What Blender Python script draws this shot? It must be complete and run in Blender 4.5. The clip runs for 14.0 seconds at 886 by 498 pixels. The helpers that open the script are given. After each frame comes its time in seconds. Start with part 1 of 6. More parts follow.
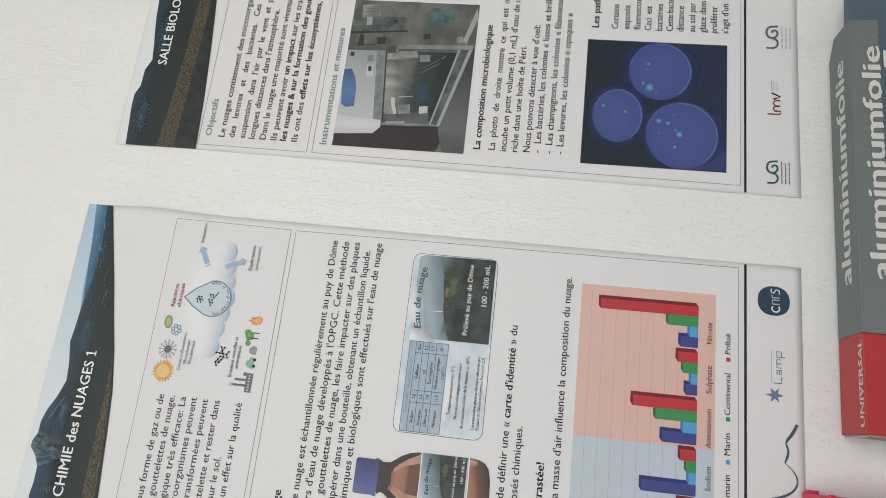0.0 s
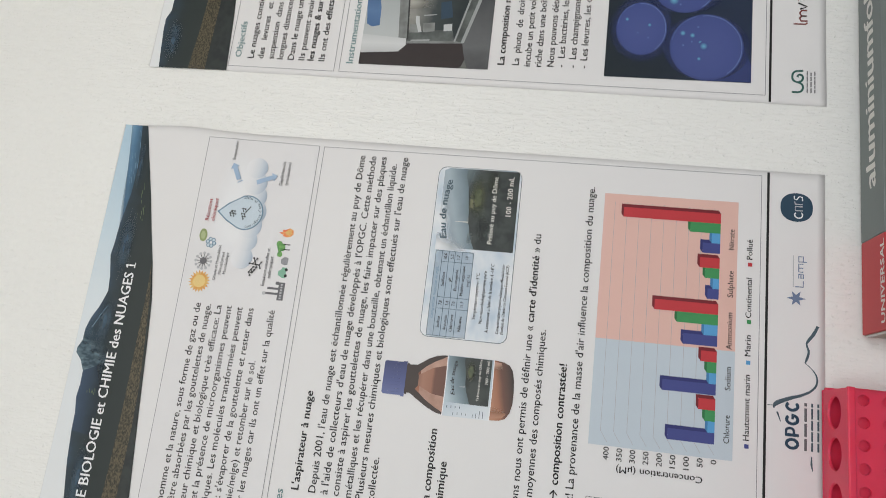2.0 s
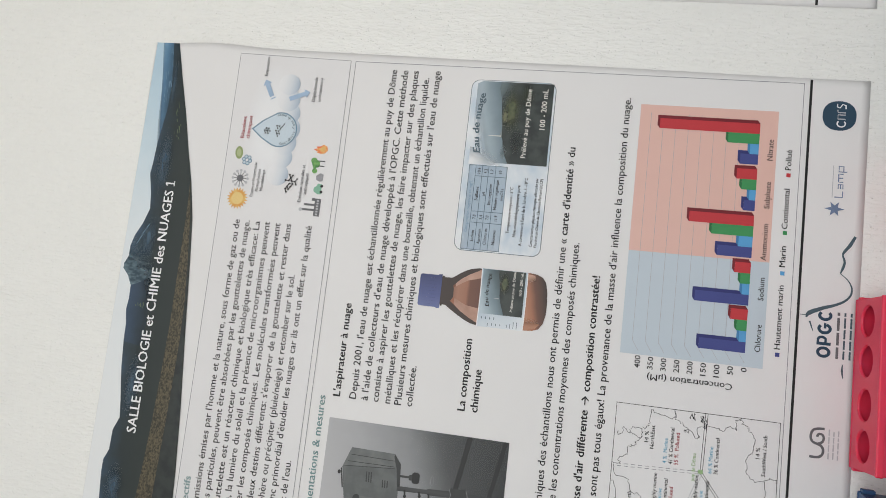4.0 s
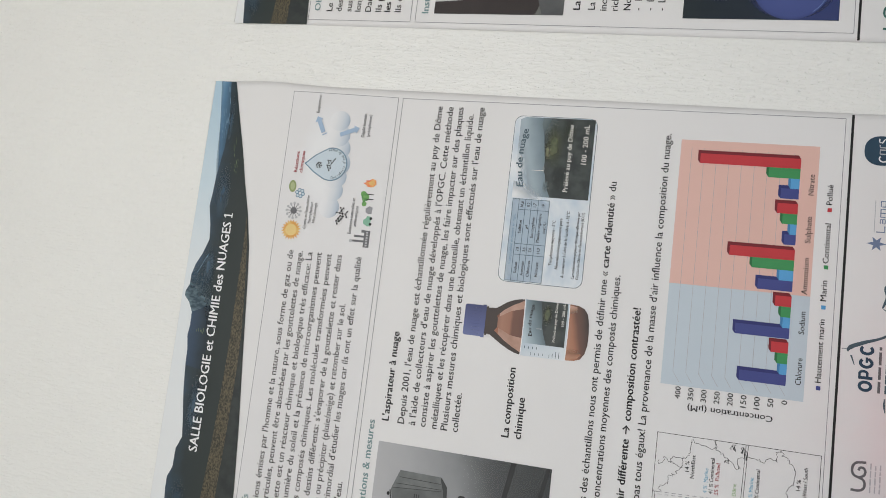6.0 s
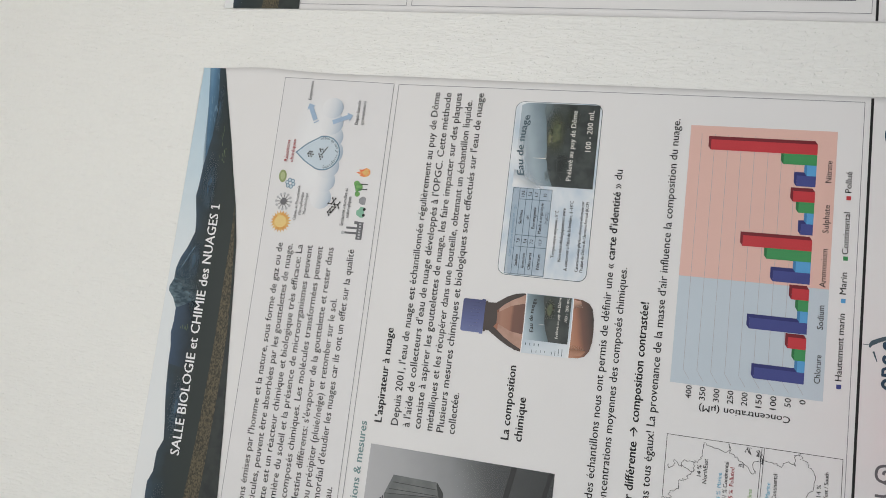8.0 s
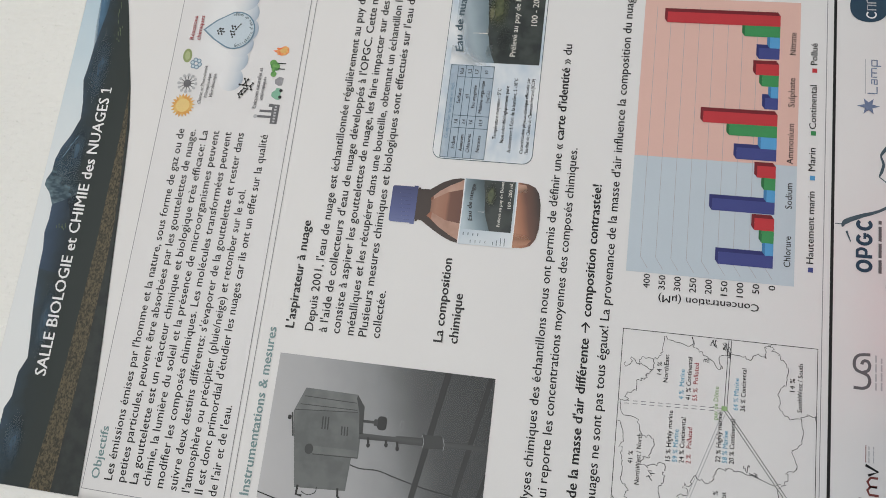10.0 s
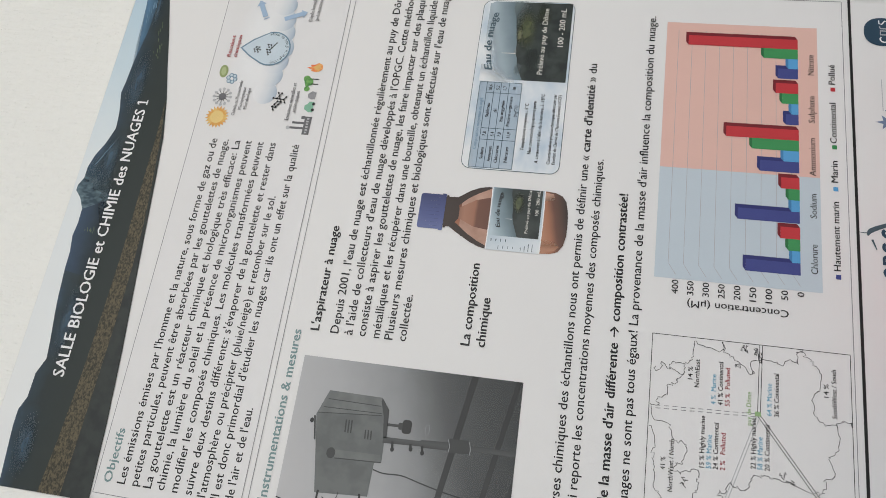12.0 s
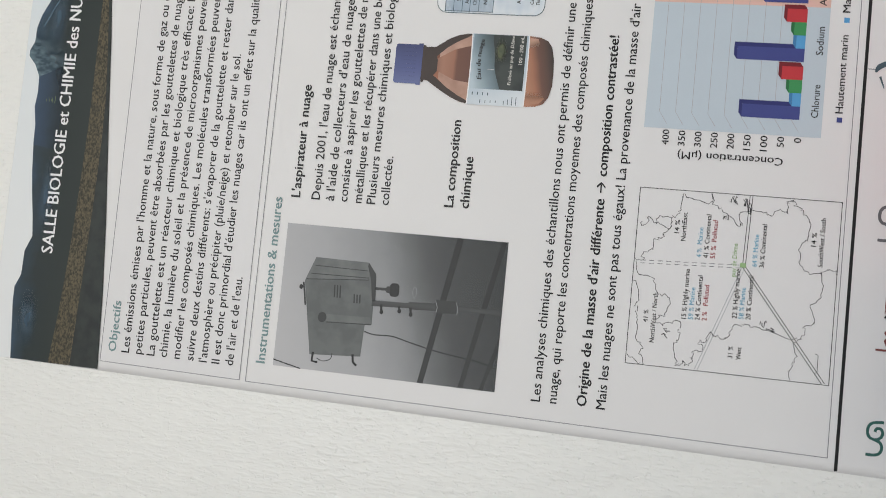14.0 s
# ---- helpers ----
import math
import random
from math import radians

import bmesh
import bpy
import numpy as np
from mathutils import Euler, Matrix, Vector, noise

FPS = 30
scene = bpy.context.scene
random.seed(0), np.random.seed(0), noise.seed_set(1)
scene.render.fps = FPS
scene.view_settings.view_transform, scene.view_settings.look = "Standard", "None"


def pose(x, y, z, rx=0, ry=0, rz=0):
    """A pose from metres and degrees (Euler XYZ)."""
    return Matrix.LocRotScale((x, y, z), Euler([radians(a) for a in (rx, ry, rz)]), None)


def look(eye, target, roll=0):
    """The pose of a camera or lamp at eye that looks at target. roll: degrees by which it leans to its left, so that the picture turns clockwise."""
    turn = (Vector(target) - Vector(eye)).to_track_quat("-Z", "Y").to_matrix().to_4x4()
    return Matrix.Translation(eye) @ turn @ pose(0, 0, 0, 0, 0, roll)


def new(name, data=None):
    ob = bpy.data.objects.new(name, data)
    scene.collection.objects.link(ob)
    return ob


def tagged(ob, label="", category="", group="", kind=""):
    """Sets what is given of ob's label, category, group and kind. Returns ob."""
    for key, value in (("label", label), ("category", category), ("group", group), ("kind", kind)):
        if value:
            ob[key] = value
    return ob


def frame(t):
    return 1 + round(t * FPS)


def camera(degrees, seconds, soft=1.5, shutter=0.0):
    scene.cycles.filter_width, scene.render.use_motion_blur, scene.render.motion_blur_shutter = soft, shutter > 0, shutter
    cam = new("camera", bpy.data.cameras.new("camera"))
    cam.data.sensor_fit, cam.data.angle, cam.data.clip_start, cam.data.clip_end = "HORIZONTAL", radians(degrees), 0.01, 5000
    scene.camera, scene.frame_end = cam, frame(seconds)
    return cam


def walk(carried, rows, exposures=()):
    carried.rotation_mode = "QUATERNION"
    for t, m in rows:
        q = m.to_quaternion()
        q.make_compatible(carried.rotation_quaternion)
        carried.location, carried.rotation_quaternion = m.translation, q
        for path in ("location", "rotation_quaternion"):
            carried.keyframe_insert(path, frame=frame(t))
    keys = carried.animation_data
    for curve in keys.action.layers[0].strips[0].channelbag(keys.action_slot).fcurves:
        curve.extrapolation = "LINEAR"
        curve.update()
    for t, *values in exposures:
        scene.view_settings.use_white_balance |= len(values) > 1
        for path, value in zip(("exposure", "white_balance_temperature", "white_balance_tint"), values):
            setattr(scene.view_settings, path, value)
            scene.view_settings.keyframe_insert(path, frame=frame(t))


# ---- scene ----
cam = camera(64.5, 14.0, soft=0.5, shutter=0.22)
PATH = [
    (0, (0.363, -0.767, 1.316), (0.887, 1.149, 1.553), -85.2),
    (0.5, (0.366, -0.774, 1.312), (0.882, 1.142, 1.562), -85.3),
    (1, (0.366, -0.801, 1.314), (0.859, 1.116, 1.599), -85.4),
    (1.5, (0.342, -0.801, 1.311), (0.839, 1.112, 1.617), -85.3),
    (2, (0.292, -0.767, 1.308), (0.732, 1.161, 1.609), -85.1),
    (2.5, (0.295, -0.769, 1.316), (0.598, 1.186, 1.608), -85.0),
    (3, (0.289, -0.777, 1.322), (0.523, 1.186, 1.623), -85.1),
    (3.2, (0.281, -0.772, 1.309), (0.491, 1.19, 1.635), -84.9),
    (5.3, (0.281, -0.798, 1.32), (0.508, 1.148, 1.72), -84.4),
    (5.5, (0.313, -0.808, 1.319), (0.477, 1.139, 1.746), -84.6),
    (6, (0.313, -0.809, 1.315), (0.515, 1.124, 1.786), -84.5),
    (6.5, (0.304, -0.8, 1.323), (0.52, 1.129, 1.803), -84.5),
    (7, (0.293, -0.794, 1.329), (0.522, 1.133, 1.812), -84.5),
    (7.5, (0.288, -0.77, 1.32), (0.516, 1.158, 1.802), -84.6),
    (8, (0.292, -0.764, 1.319), (0.536, 1.164, 1.794), -84.6),
    (8.5, (0.247, -0.724, 1.305), (0.479, 1.215, 1.738), -84.5),
    (8.7, (0.232, -0.71, 1.305), (0.449, 1.237, 1.707), -84.3),
    (10.8, (0.128, -0.622, 1.332), (0.677, 1.276, 1.645), -84.5),
    (11, (0.129, -0.623, 1.334), (0.709, 1.263, 1.661), -84.4),
    (11.5, (0.115, -0.619, 1.33), (0.71, 1.261, 1.661), -84.2),
    (12, (0.077, -0.627, 1.339), (0.688, 1.25, 1.664), -84.4),
    (12.5, (0.071, -0.613, 1.331), (0.92, 1.167, 1.663), -84.2),
    (13, (0.098, -0.61, 1.325), (0.962, 1.162, 1.658), -84.4),
    (13.5, (0.096, -0.608, 1.327), (0.535, 1.318, 1.636), -84.6),
    (14, (0.129, -0.615, 1.323), (0.21, 1.361, 1.621), -84.7),
]
walk(cam, [(t, look(eye, target, roll)) for t, eye, target, roll in PATH],
     exposures=[(0.0, 0.0), (3.0, 0.0), (5.5, -0.03), (6.5, -0.09), (8.7, -0.10), (10.8, -0.03), (14.0, 0.0)])
KEY_WATTS = 25.0

# ---- light: an added area lamp in an unseen south window, an overcast sky outside ----
world = bpy.data.worlds.new("sky")
scene.world = world
world.use_nodes = True
wn = world.node_tree.nodes
sky = wn.new("ShaderNodeTexSky")
sky.sky_type, sky.sun_disc = "NISHITA", False
sky.sun_elevation, sky.sun_rotation = radians(35), radians(200)
wn["Background"].inputs["Strength"].default_value = 0.1
world.node_tree.links.new(sky.outputs[0], wn["Background"].inputs["Color"])


def area(name, size, size_y, watts, eye, target, color):
    data = bpy.data.lights.new(name, "AREA")
    data.shape, data.size, data.size_y, data.energy, data.color = "RECTANGLE", size, size_y, watts, color
    ob = new(name, data)
    ob.matrix_world = look(eye, target)
    return ob


# assumed source: set behind the camera to give the wall its frontal light
area("unseen_key_light", 1.7, 1.0, KEY_WATTS, (0.40, -2.08, 1.94), (0.40, 0.0, 1.90), (1.0, 1.0, 0.995))


# ---- materials ----
def mat(name, color, rough=0.6, vary=0.04, scale=40.0, fine=900.0, bump=0.0, bump_scale=300.0, metal=0.0, spec=0.4, distance=0.001):
    """A painted, printed or moulded surface: two scales of noise in the colour and a fine relief."""
    m = bpy.data.materials.new(name)
    m.use_nodes = True
    n, l = m.node_tree.nodes, m.node_tree.links
    b = n["Principled BSDF"]
    b.inputs["Roughness"].default_value, b.inputs["Metallic"].default_value = rough, metal
    b.inputs["Specular IOR Level"].default_value = spec
    pos = n.new("ShaderNodeNewGeometry")
    a, f = n.new("ShaderNodeTexNoise"), n.new("ShaderNodeTexNoise")
    a.inputs["Scale"].default_value, f.inputs["Scale"].default_value = scale, fine
    for q in (a, f):
        l.new(pos.outputs["Position"], q.inputs["Vector"])
    add = n.new("ShaderNodeMath")
    add.operation = "ADD"
    l.new(a.outputs[0], add.inputs[0]), l.new(f.outputs[0], add.inputs[1])
    ramp = n.new("ShaderNodeMapRange")
    ramp.inputs["From Min"].default_value, ramp.inputs["From Max"].default_value = 0.6, 1.4
    ramp.inputs["To Min"].default_value, ramp.inputs["To Max"].default_value = 1 - vary, 1 + vary
    l.new(add.outputs[0], ramp.inputs["Value"])
    mix = n.new("ShaderNodeVectorMath")
    mix.operation = "SCALE"
    mix.inputs[0].default_value = color
    l.new(ramp.outputs[0], mix.inputs["Scale"])
    l.new(mix.outputs[0], b.inputs["Base Color"])
    if bump:
        r, k = n.new("ShaderNodeTexNoise"), n.new("ShaderNodeBump")
        r.inputs["Scale"].default_value, r.inputs["Detail"].default_value = bump_scale, 4
        k.inputs["Strength"].default_value, k.inputs["Distance"].default_value = bump, distance
        l.new(pos.outputs["Position"], r.inputs["Vector"])
        l.new(r.outputs[0], k.inputs["Height"]), l.new(k.outputs[0], b.inputs["Normal"])
    return m


def two_tone(name, low, high, scale, rough=0.5, lo=0.4, hi=0.6, stretch=(1, 1, 1), detail=6):
    """A printed texture that wanders between two inks."""
    m = mat(name, low, rough)
    n, l = m.node_tree.nodes, m.node_tree.links
    pos, t = n.new("ShaderNodeNewGeometry"), n.new("ShaderNodeTexNoise")
    s = n.new("ShaderNodeVectorMath")
    s.operation = "MULTIPLY"
    s.inputs[1].default_value = stretch
    l.new(pos.outputs["Position"], s.inputs[0]), l.new(s.outputs[0], t.inputs["Vector"])
    t.inputs["Scale"].default_value, t.inputs["Detail"].default_value = scale, detail
    r = n.new("ShaderNodeMapRange")
    r.inputs["From Min"].default_value, r.inputs["From Max"].default_value = lo, hi
    l.new(t.outputs[0], r.inputs["Value"])
    c = n.new("ShaderNodeMix")
    c.data_type = "RGBA"
    c.inputs[6].default_value, c.inputs[7].default_value = (*low, 1), (*high, 1)
    l.new(r.outputs[0], c.inputs[0]), l.new(c.outputs[2], n["Principled BSDF"].inputs["Base Color"])
    return m


def ramp_ink(name, start, end, stops, rough=0.5, grain=0.0):
    """A printed colour run between two places of the wall: stops are (share, colour)."""
    m = mat(name, stops[0][1], rough)
    n, l = m.node_tree.nodes, m.node_tree.links
    pos, sub, dot = n.new("ShaderNodeNewGeometry"), n.new("ShaderNodeVectorMath"), n.new("ShaderNodeVectorMath")
    a, d = Vector((start[0], 0, start[1])), Vector((end[0] - start[0], 0, end[1] - start[1]))
    sub.operation, dot.operation = "SUBTRACT", "DOT_PRODUCT"
    sub.inputs[1].default_value, dot.inputs[1].default_value = a, d / d.length_squared
    l.new(pos.outputs["Position"], sub.inputs[0]), l.new(sub.outputs[0], dot.inputs[0])
    noise_tex, add = n.new("ShaderNodeTexNoise"), n.new("ShaderNodeMath")
    noise_tex.inputs["Scale"].default_value, noise_tex.inputs["Detail"].default_value = 60, 6
    l.new(pos.outputs["Position"], noise_tex.inputs["Vector"])
    add.operation = "MULTIPLY_ADD"
    add.inputs[1].default_value = grain
    l.new(noise_tex.outputs[0], add.inputs[0]), l.new(dot.outputs["Value"], add.inputs[2])
    ramp = n.new("ShaderNodeValToRGB")
    e = ramp.color_ramp.elements
    while len(e) < len(stops):
        e.new(0.5)
    for q, (at, c) in zip(e, stops):
        q.position, q.color = at, (*c, 1)
    l.new(add.outputs[0], ramp.inputs[0]), l.new(ramp.outputs[0], n["Principled BSDF"].inputs["Base Color"])
    return m


def glow_ink(name, cx, cz, rx, rz, stops, rough=0.5):
    """A printed colour run outwards from a place of the wall: stops are (share of the radius, colour)."""
    m = mat(name, stops[0][1], rough)
    n, l = m.node_tree.nodes, m.node_tree.links
    pos, sub, mul, size = n.new("ShaderNodeNewGeometry"), n.new("ShaderNodeVectorMath"), n.new("ShaderNodeVectorMath"), n.new("ShaderNodeVectorMath")
    sub.operation, mul.operation, size.operation = "SUBTRACT", "MULTIPLY", "LENGTH"
    sub.inputs[1].default_value, mul.inputs[1].default_value = (cx, 0, cz), (1 / rx, 0, 1 / rz)
    l.new(pos.outputs["Position"], sub.inputs[0]), l.new(sub.outputs[0], mul.inputs[0]), l.new(mul.outputs[0], size.inputs[0])
    ramp = n.new("ShaderNodeValToRGB")
    e = ramp.color_ramp.elements
    while len(e) < len(stops):
        e.new(0.5)
    for q, (at, c) in zip(e, stops):
        q.position, q.color = at, (*c, 1)
    l.new(size.outputs["Value"], ramp.inputs[0]), l.new(ramp.outputs[0], n["Principled BSDF"].inputs["Base Color"])
    return m


def soft(m, cx, cz, rx, rz, core=0.2, strength=1.0):
    """Lets a print fade away round a place: full up to the share core of its radii."""
    n, l = m.node_tree.nodes, m.node_tree.links
    pos, away, scaled, size = n.new("ShaderNodeNewGeometry"), n.new("ShaderNodeVectorMath"), n.new("ShaderNodeVectorMath"), n.new("ShaderNodeVectorMath")
    away.operation, scaled.operation, size.operation = "SUBTRACT", "MULTIPLY", "LENGTH"
    away.inputs[1].default_value, scaled.inputs[1].default_value = (cx, 0, cz), (1 / rx, 0, 1 / rz)
    r = n.new("ShaderNodeMapRange")
    r.interpolation_type = "SMOOTHSTEP"
    r.inputs["From Min"].default_value, r.inputs["From Max"].default_value = core, 1.0
    r.inputs["To Min"].default_value, r.inputs["To Max"].default_value = strength, 0.0
    l.new(pos.outputs["Position"], away.inputs[0]), l.new(away.outputs[0], scaled.inputs[0]), l.new(scaled.outputs[0], size.inputs[0])
    l.new(size.outputs["Value"], r.inputs["Value"]), l.new(r.outputs[0], n["Principled BSDF"].inputs["Alpha"])
    return m


def fade(m, start, end, strength=1.0):
    """Lets a print fade away from one place of the wall to another."""
    n, l = m.node_tree.nodes, m.node_tree.links
    pos, away, dot = n.new("ShaderNodeNewGeometry"), n.new("ShaderNodeVectorMath"), n.new("ShaderNodeVectorMath")
    d = Vector((end[0] - start[0], 0, end[1] - start[1]))
    away.operation, dot.operation = "SUBTRACT", "DOT_PRODUCT"
    away.inputs[1].default_value, dot.inputs[1].default_value = (start[0], 0, start[1]), d / d.length_squared
    r = n.new("ShaderNodeMapRange")
    r.interpolation_type = "SMOOTHSTEP"
    r.inputs["To Min"].default_value, r.inputs["To Max"].default_value = strength, 0.0
    l.new(pos.outputs["Position"], away.inputs[0]), l.new(away.outputs[0], dot.inputs[0])
    l.new(dot.outputs["Value"], r.inputs["Value"]), l.new(r.outputs[0], n["Principled BSDF"].inputs["Alpha"])
    return m


def plaster(name, color):
    """Rolled white paint over plaster: shallow upright strokes, small drops and scattered pits."""
    m = mat(name, color, 0.42, 0.02, 5.0, 150.0, spec=0.5)
    n, l = m.node_tree.nodes, m.node_tree.links
    pos = n.new("ShaderNodeNewGeometry")
    height = None
    for scale, stretch, lo, hi, high in ((300.0, (1, 1, 0.28), 0.46, 0.80, 0.55), (230.0, (1, 1, 1), 0.60, 0.78, 0.6), (240.0, (1.1, 1, 0.7), 0.36, 0.24, -0.75), (50.0, (1, 1, 0.4), 0.3, 0.7, 0.9)):
        t, r, k = n.new("ShaderNodeTexNoise"), n.new("ShaderNodeMapRange"), n.new("ShaderNodeVectorMath")
        k.operation, k.inputs[1].default_value = "MULTIPLY", stretch
        t.inputs["Scale"].default_value, t.inputs["Detail"].default_value = scale, 1.5
        r.inputs["From Min"].default_value, r.inputs["From Max"].default_value = lo, hi
        r.inputs["To Max"].default_value = high
        l.new(pos.outputs["Position"], k.inputs[0]), l.new(k.outputs[0], t.inputs["Vector"]), l.new(t.outputs[0], r.inputs["Value"])
        if height:
            add = n.new("ShaderNodeMath")
            l.new(height, add.inputs[0]), l.new(r.outputs[0], add.inputs[1])
            height = add.outputs[0]
        else:
            height = r.outputs[0]
    k = n.new("ShaderNodeBump")
    k.inputs["Strength"].default_value, k.inputs["Distance"].default_value = 0.52, 0.0017
    l.new(height, k.inputs["Height"]), l.new(k.outputs[0], n["Principled BSDF"].inputs["Normal"])
    return m


WALL = plaster("white_plaster", (0.818, 0.823, 0.80))
SMOOTH = mat("smooth_white_paint", (0.78, 0.77, 0.75), 0.7, 0.02, 3, 60, 0.1, 200)
BENCH = mat("pale_laminate", (0.62, 0.60, 0.57), 0.4, 0.03, 8, 400)
FLOOR = mat("grey_vinyl", (0.36, 0.35, 0.34), 0.45, 0.06, 5, 90)
WOOD = mat("white_lacquer", (0.75, 0.75, 0.73), 0.35, 0.02)
PAPER = mat("poster_paper", (0.745, 0.74, 0.742), 0.55, 0.012, 12, 1500, 0.04, 900, spec=0.35)
BLACK = mat("black_ink", (0.009, 0.009, 0.010), 0.5, 0.1)
GREY = mat("grey_ink", (0.13, 0.13, 0.14), 0.5, 0.1)
RULE = mat("thin_rule_ink", (0.24, 0.24, 0.26), 0.5, 0.1)
PALE = mat("pale_grey_ink", (0.45, 0.46, 0.48), 0.5, 0.05)
TEAL = mat("teal_heading_ink", (0.17, 0.27, 0.28), 0.5, 0.1)
WHITE = mat("unprinted_white", (0.80, 0.80, 0.81), 0.55, 0.01)
NAVY = mat("navy_bar_ink", (0.050, 0.063, 0.24), 0.5, 0.06)
NAVY_D = mat("navy_bar_shade_ink", (0.025, 0.03, 0.15), 0.5, 0.06)
SKYB = mat("light_blue_bar_ink", (0.09, 0.33, 0.62), 0.5, 0.06)
SKYB_D = mat("light_blue_bar_shade_ink", (0.05, 0.2, 0.42), 0.5, 0.06)
GREEN = mat("green_bar_ink", (0.045, 0.27, 0.09), 0.5, 0.06)
GREEN_D = mat("green_bar_shade_ink", (0.02, 0.15, 0.05), 0.5, 0.06)
RED = mat("red_bar_ink", (0.50, 0.035, 0.045), 0.5, 0.06)
RED_D = mat("red_bar_shade_ink", (0.17, 0.012, 0.02), 0.5, 0.06)
PINK = mat("pink_chart_ink", (0.72, 0.465, 0.405), 0.5, 0.02)
BLUEBG = mat("grey_blue_chart_ink", (0.51, 0.585, 0.65), 0.5, 0.02)
GRID = mat("chart_line_ink", (0.40, 0.39, 0.41), 0.5, 0.05)
PANEL = mat("pale_grey_panel_ink", (0.722, 0.718, 0.727), 0.5, 0.015)
DROP = mat("droplet_ink", (0.54, 0.63, 0.70), 0.5, 0.06)
DROP_D = mat("droplet_rim_ink", (0.14, 0.24, 0.33), 0.5, 0.1)
ARROW = mat("blue_arrow_ink", (0.33, 0.45, 0.61), 0.5, 0.08)
SUN = two_tone("sun_ink", (0.68, 0.34, 0.08), (0.72, 0.48, 0.16), 90)
FLAME = two_tone("flame_ink", (0.75, 0.16, 0.05), (0.80, 0.48, 0.16), 160)
LEAF = two_tone("printed_tree_ink", (0.06, 0.22, 0.05), (0.16, 0.38, 0.10), 300)
GERM = mat("olive_ink", (0.27, 0.33, 0.14), 0.5, 0.1)
CARINK = mat("soft_green_ink", (0.20, 0.42, 0.30), 0.5, 0.1)
MAROON = mat("dark_red_ink", (0.36, 0.05, 0.06), 0.5, 0.1)
AZURE = mat("light_blue_ink", (0.16, 0.42, 0.58), 0.5, 0.1)
LIME = mat("light_green_ink", (0.30, 0.46, 0.22), 0.5, 0.1)
SLATE = mat("slate_logo_ink", (0.06, 0.10, 0.125), 0.5, 0.1)
DEEP = mat("deep_blue_logo_ink", (0.02, 0.055, 0.095), 0.5, 0.1)
STAR = mat("blue_violet_logo_ink", (0.15, 0.20, 0.32), 0.5, 0.1)
BRICK = mat("brown_red_logo_ink", (0.20, 0.055, 0.05), 0.5, 0.1)
CAPINK = ramp_ink("blue_cap_ink", (0.297, 1.46), (0.340, 1.46), [(0, (0.13, 0.16, 0.34)), (0.4, (0.075, 0.095, 0.25)), (1, (0.03, 0.038, 0.13))])
AMBER = ramp_ink("amber_glass_ink", (0.283, 1.38), (0.352, 1.38), [(0, (0.24, 0.11, 0.07)), (0.15, (0.38, 0.165, 0.095)), (0.45, (0.34, 0.135, 0.075)), (0.75, (0.20, 0.07, 0.036)), (1, (0.05, 0.028, 0.02))], grain=0.25)
AMBER_D = mat("dark_amber_ink", (0.040, 0.025, 0.020), 0.5, 0.15)
RACK = mat("red_moulded_plastic", (0.74, 0.030, 0.085), 0.42, 0.03, 30, 500, 0.05, 500, spec=0.5)
for socket, value in (("Subsurface Weight", 0.6), ("Subsurface Radius", (1.0, 0.25, 0.25)), ("Subsurface Scale", 0.012)):
    RACK.node_tree.nodes["Principled BSDF"].inputs[socket].default_value = value
RACKB = mat("dark_blue_moulded_plastic", (0.018, 0.065, 0.16), 0.38, 0.03, 30, 500, 0.05, 500, spec=0.5)
CARD = mat("grey_green_carton", (0.155, 0.18, 0.175), 0.5, 0.04, 25, 700, 0.06, 500)
CARDB = mat("blue_grey_carton", (0.085, 0.125, 0.155), 0.5, 0.04, 25, 700, 0.06, 500)
CARDR = mat("red_carton", (0.46, 0.035, 0.04), 0.45, 0.04, 25, 700, 0.06, 500)
CARDK = mat("raw_carton", (0.42, 0.40, 0.36), 0.8, 0.06, 60, 900, 0.1, 700)
STEEL = mat("steel_strip", (0.55, 0.55, 0.55), 0.3, 0.03, metal=1.0)
CREAM = mat("off_white_carton_ink", (0.66, 0.65, 0.61), 0.5, 0.03)


# ---- mesh helpers ----
def part(name, bm, material, parent=None, label=""):
    me = bpy.data.meshes.new(name)
    bm.normal_update()
    bm.to_mesh(me)
    bm.free()
    me.materials.append(material)
    ob = new(name, me)
    ob.parent = parent
    if label:
        tagged(ob, label)
    return ob


def empty(name, at=(0, 0, 0)):
    ob = new(name)
    ob.location = at
    ob.empty_display_size = 0.05
    return ob


def box_bm(x0, y0, z0, x1, y1, z1, bevel=0.0, segments=2):
    bm = bmesh.new()
    bmesh.ops.create_cube(bm, size=1)
    for v in bm.verts:
        v.co = Vector(((x0 + x1) / 2 + v.co.x * (x1 - x0), (y0 + y1) / 2 + v.co.y * (y1 - y0), (z0 + z1) / 2 + v.co.z * (z1 - z0)))
    if bevel:
        bmesh.ops.bevel(bm, geom=bm.edges[:], offset=bevel, segments=segments, affect="EDGES", profile=0.5)
    return bm


def merge(*bms):
    """Joins several bmeshes into the first."""
    out = bms[0]
    for b in bms[1:]:
        me = bpy.data.meshes.new("tmp")
        b.to_mesh(me)
        b.free()
        out.from_mesh(me)
        bpy.data.meshes.remove(me)
    return out


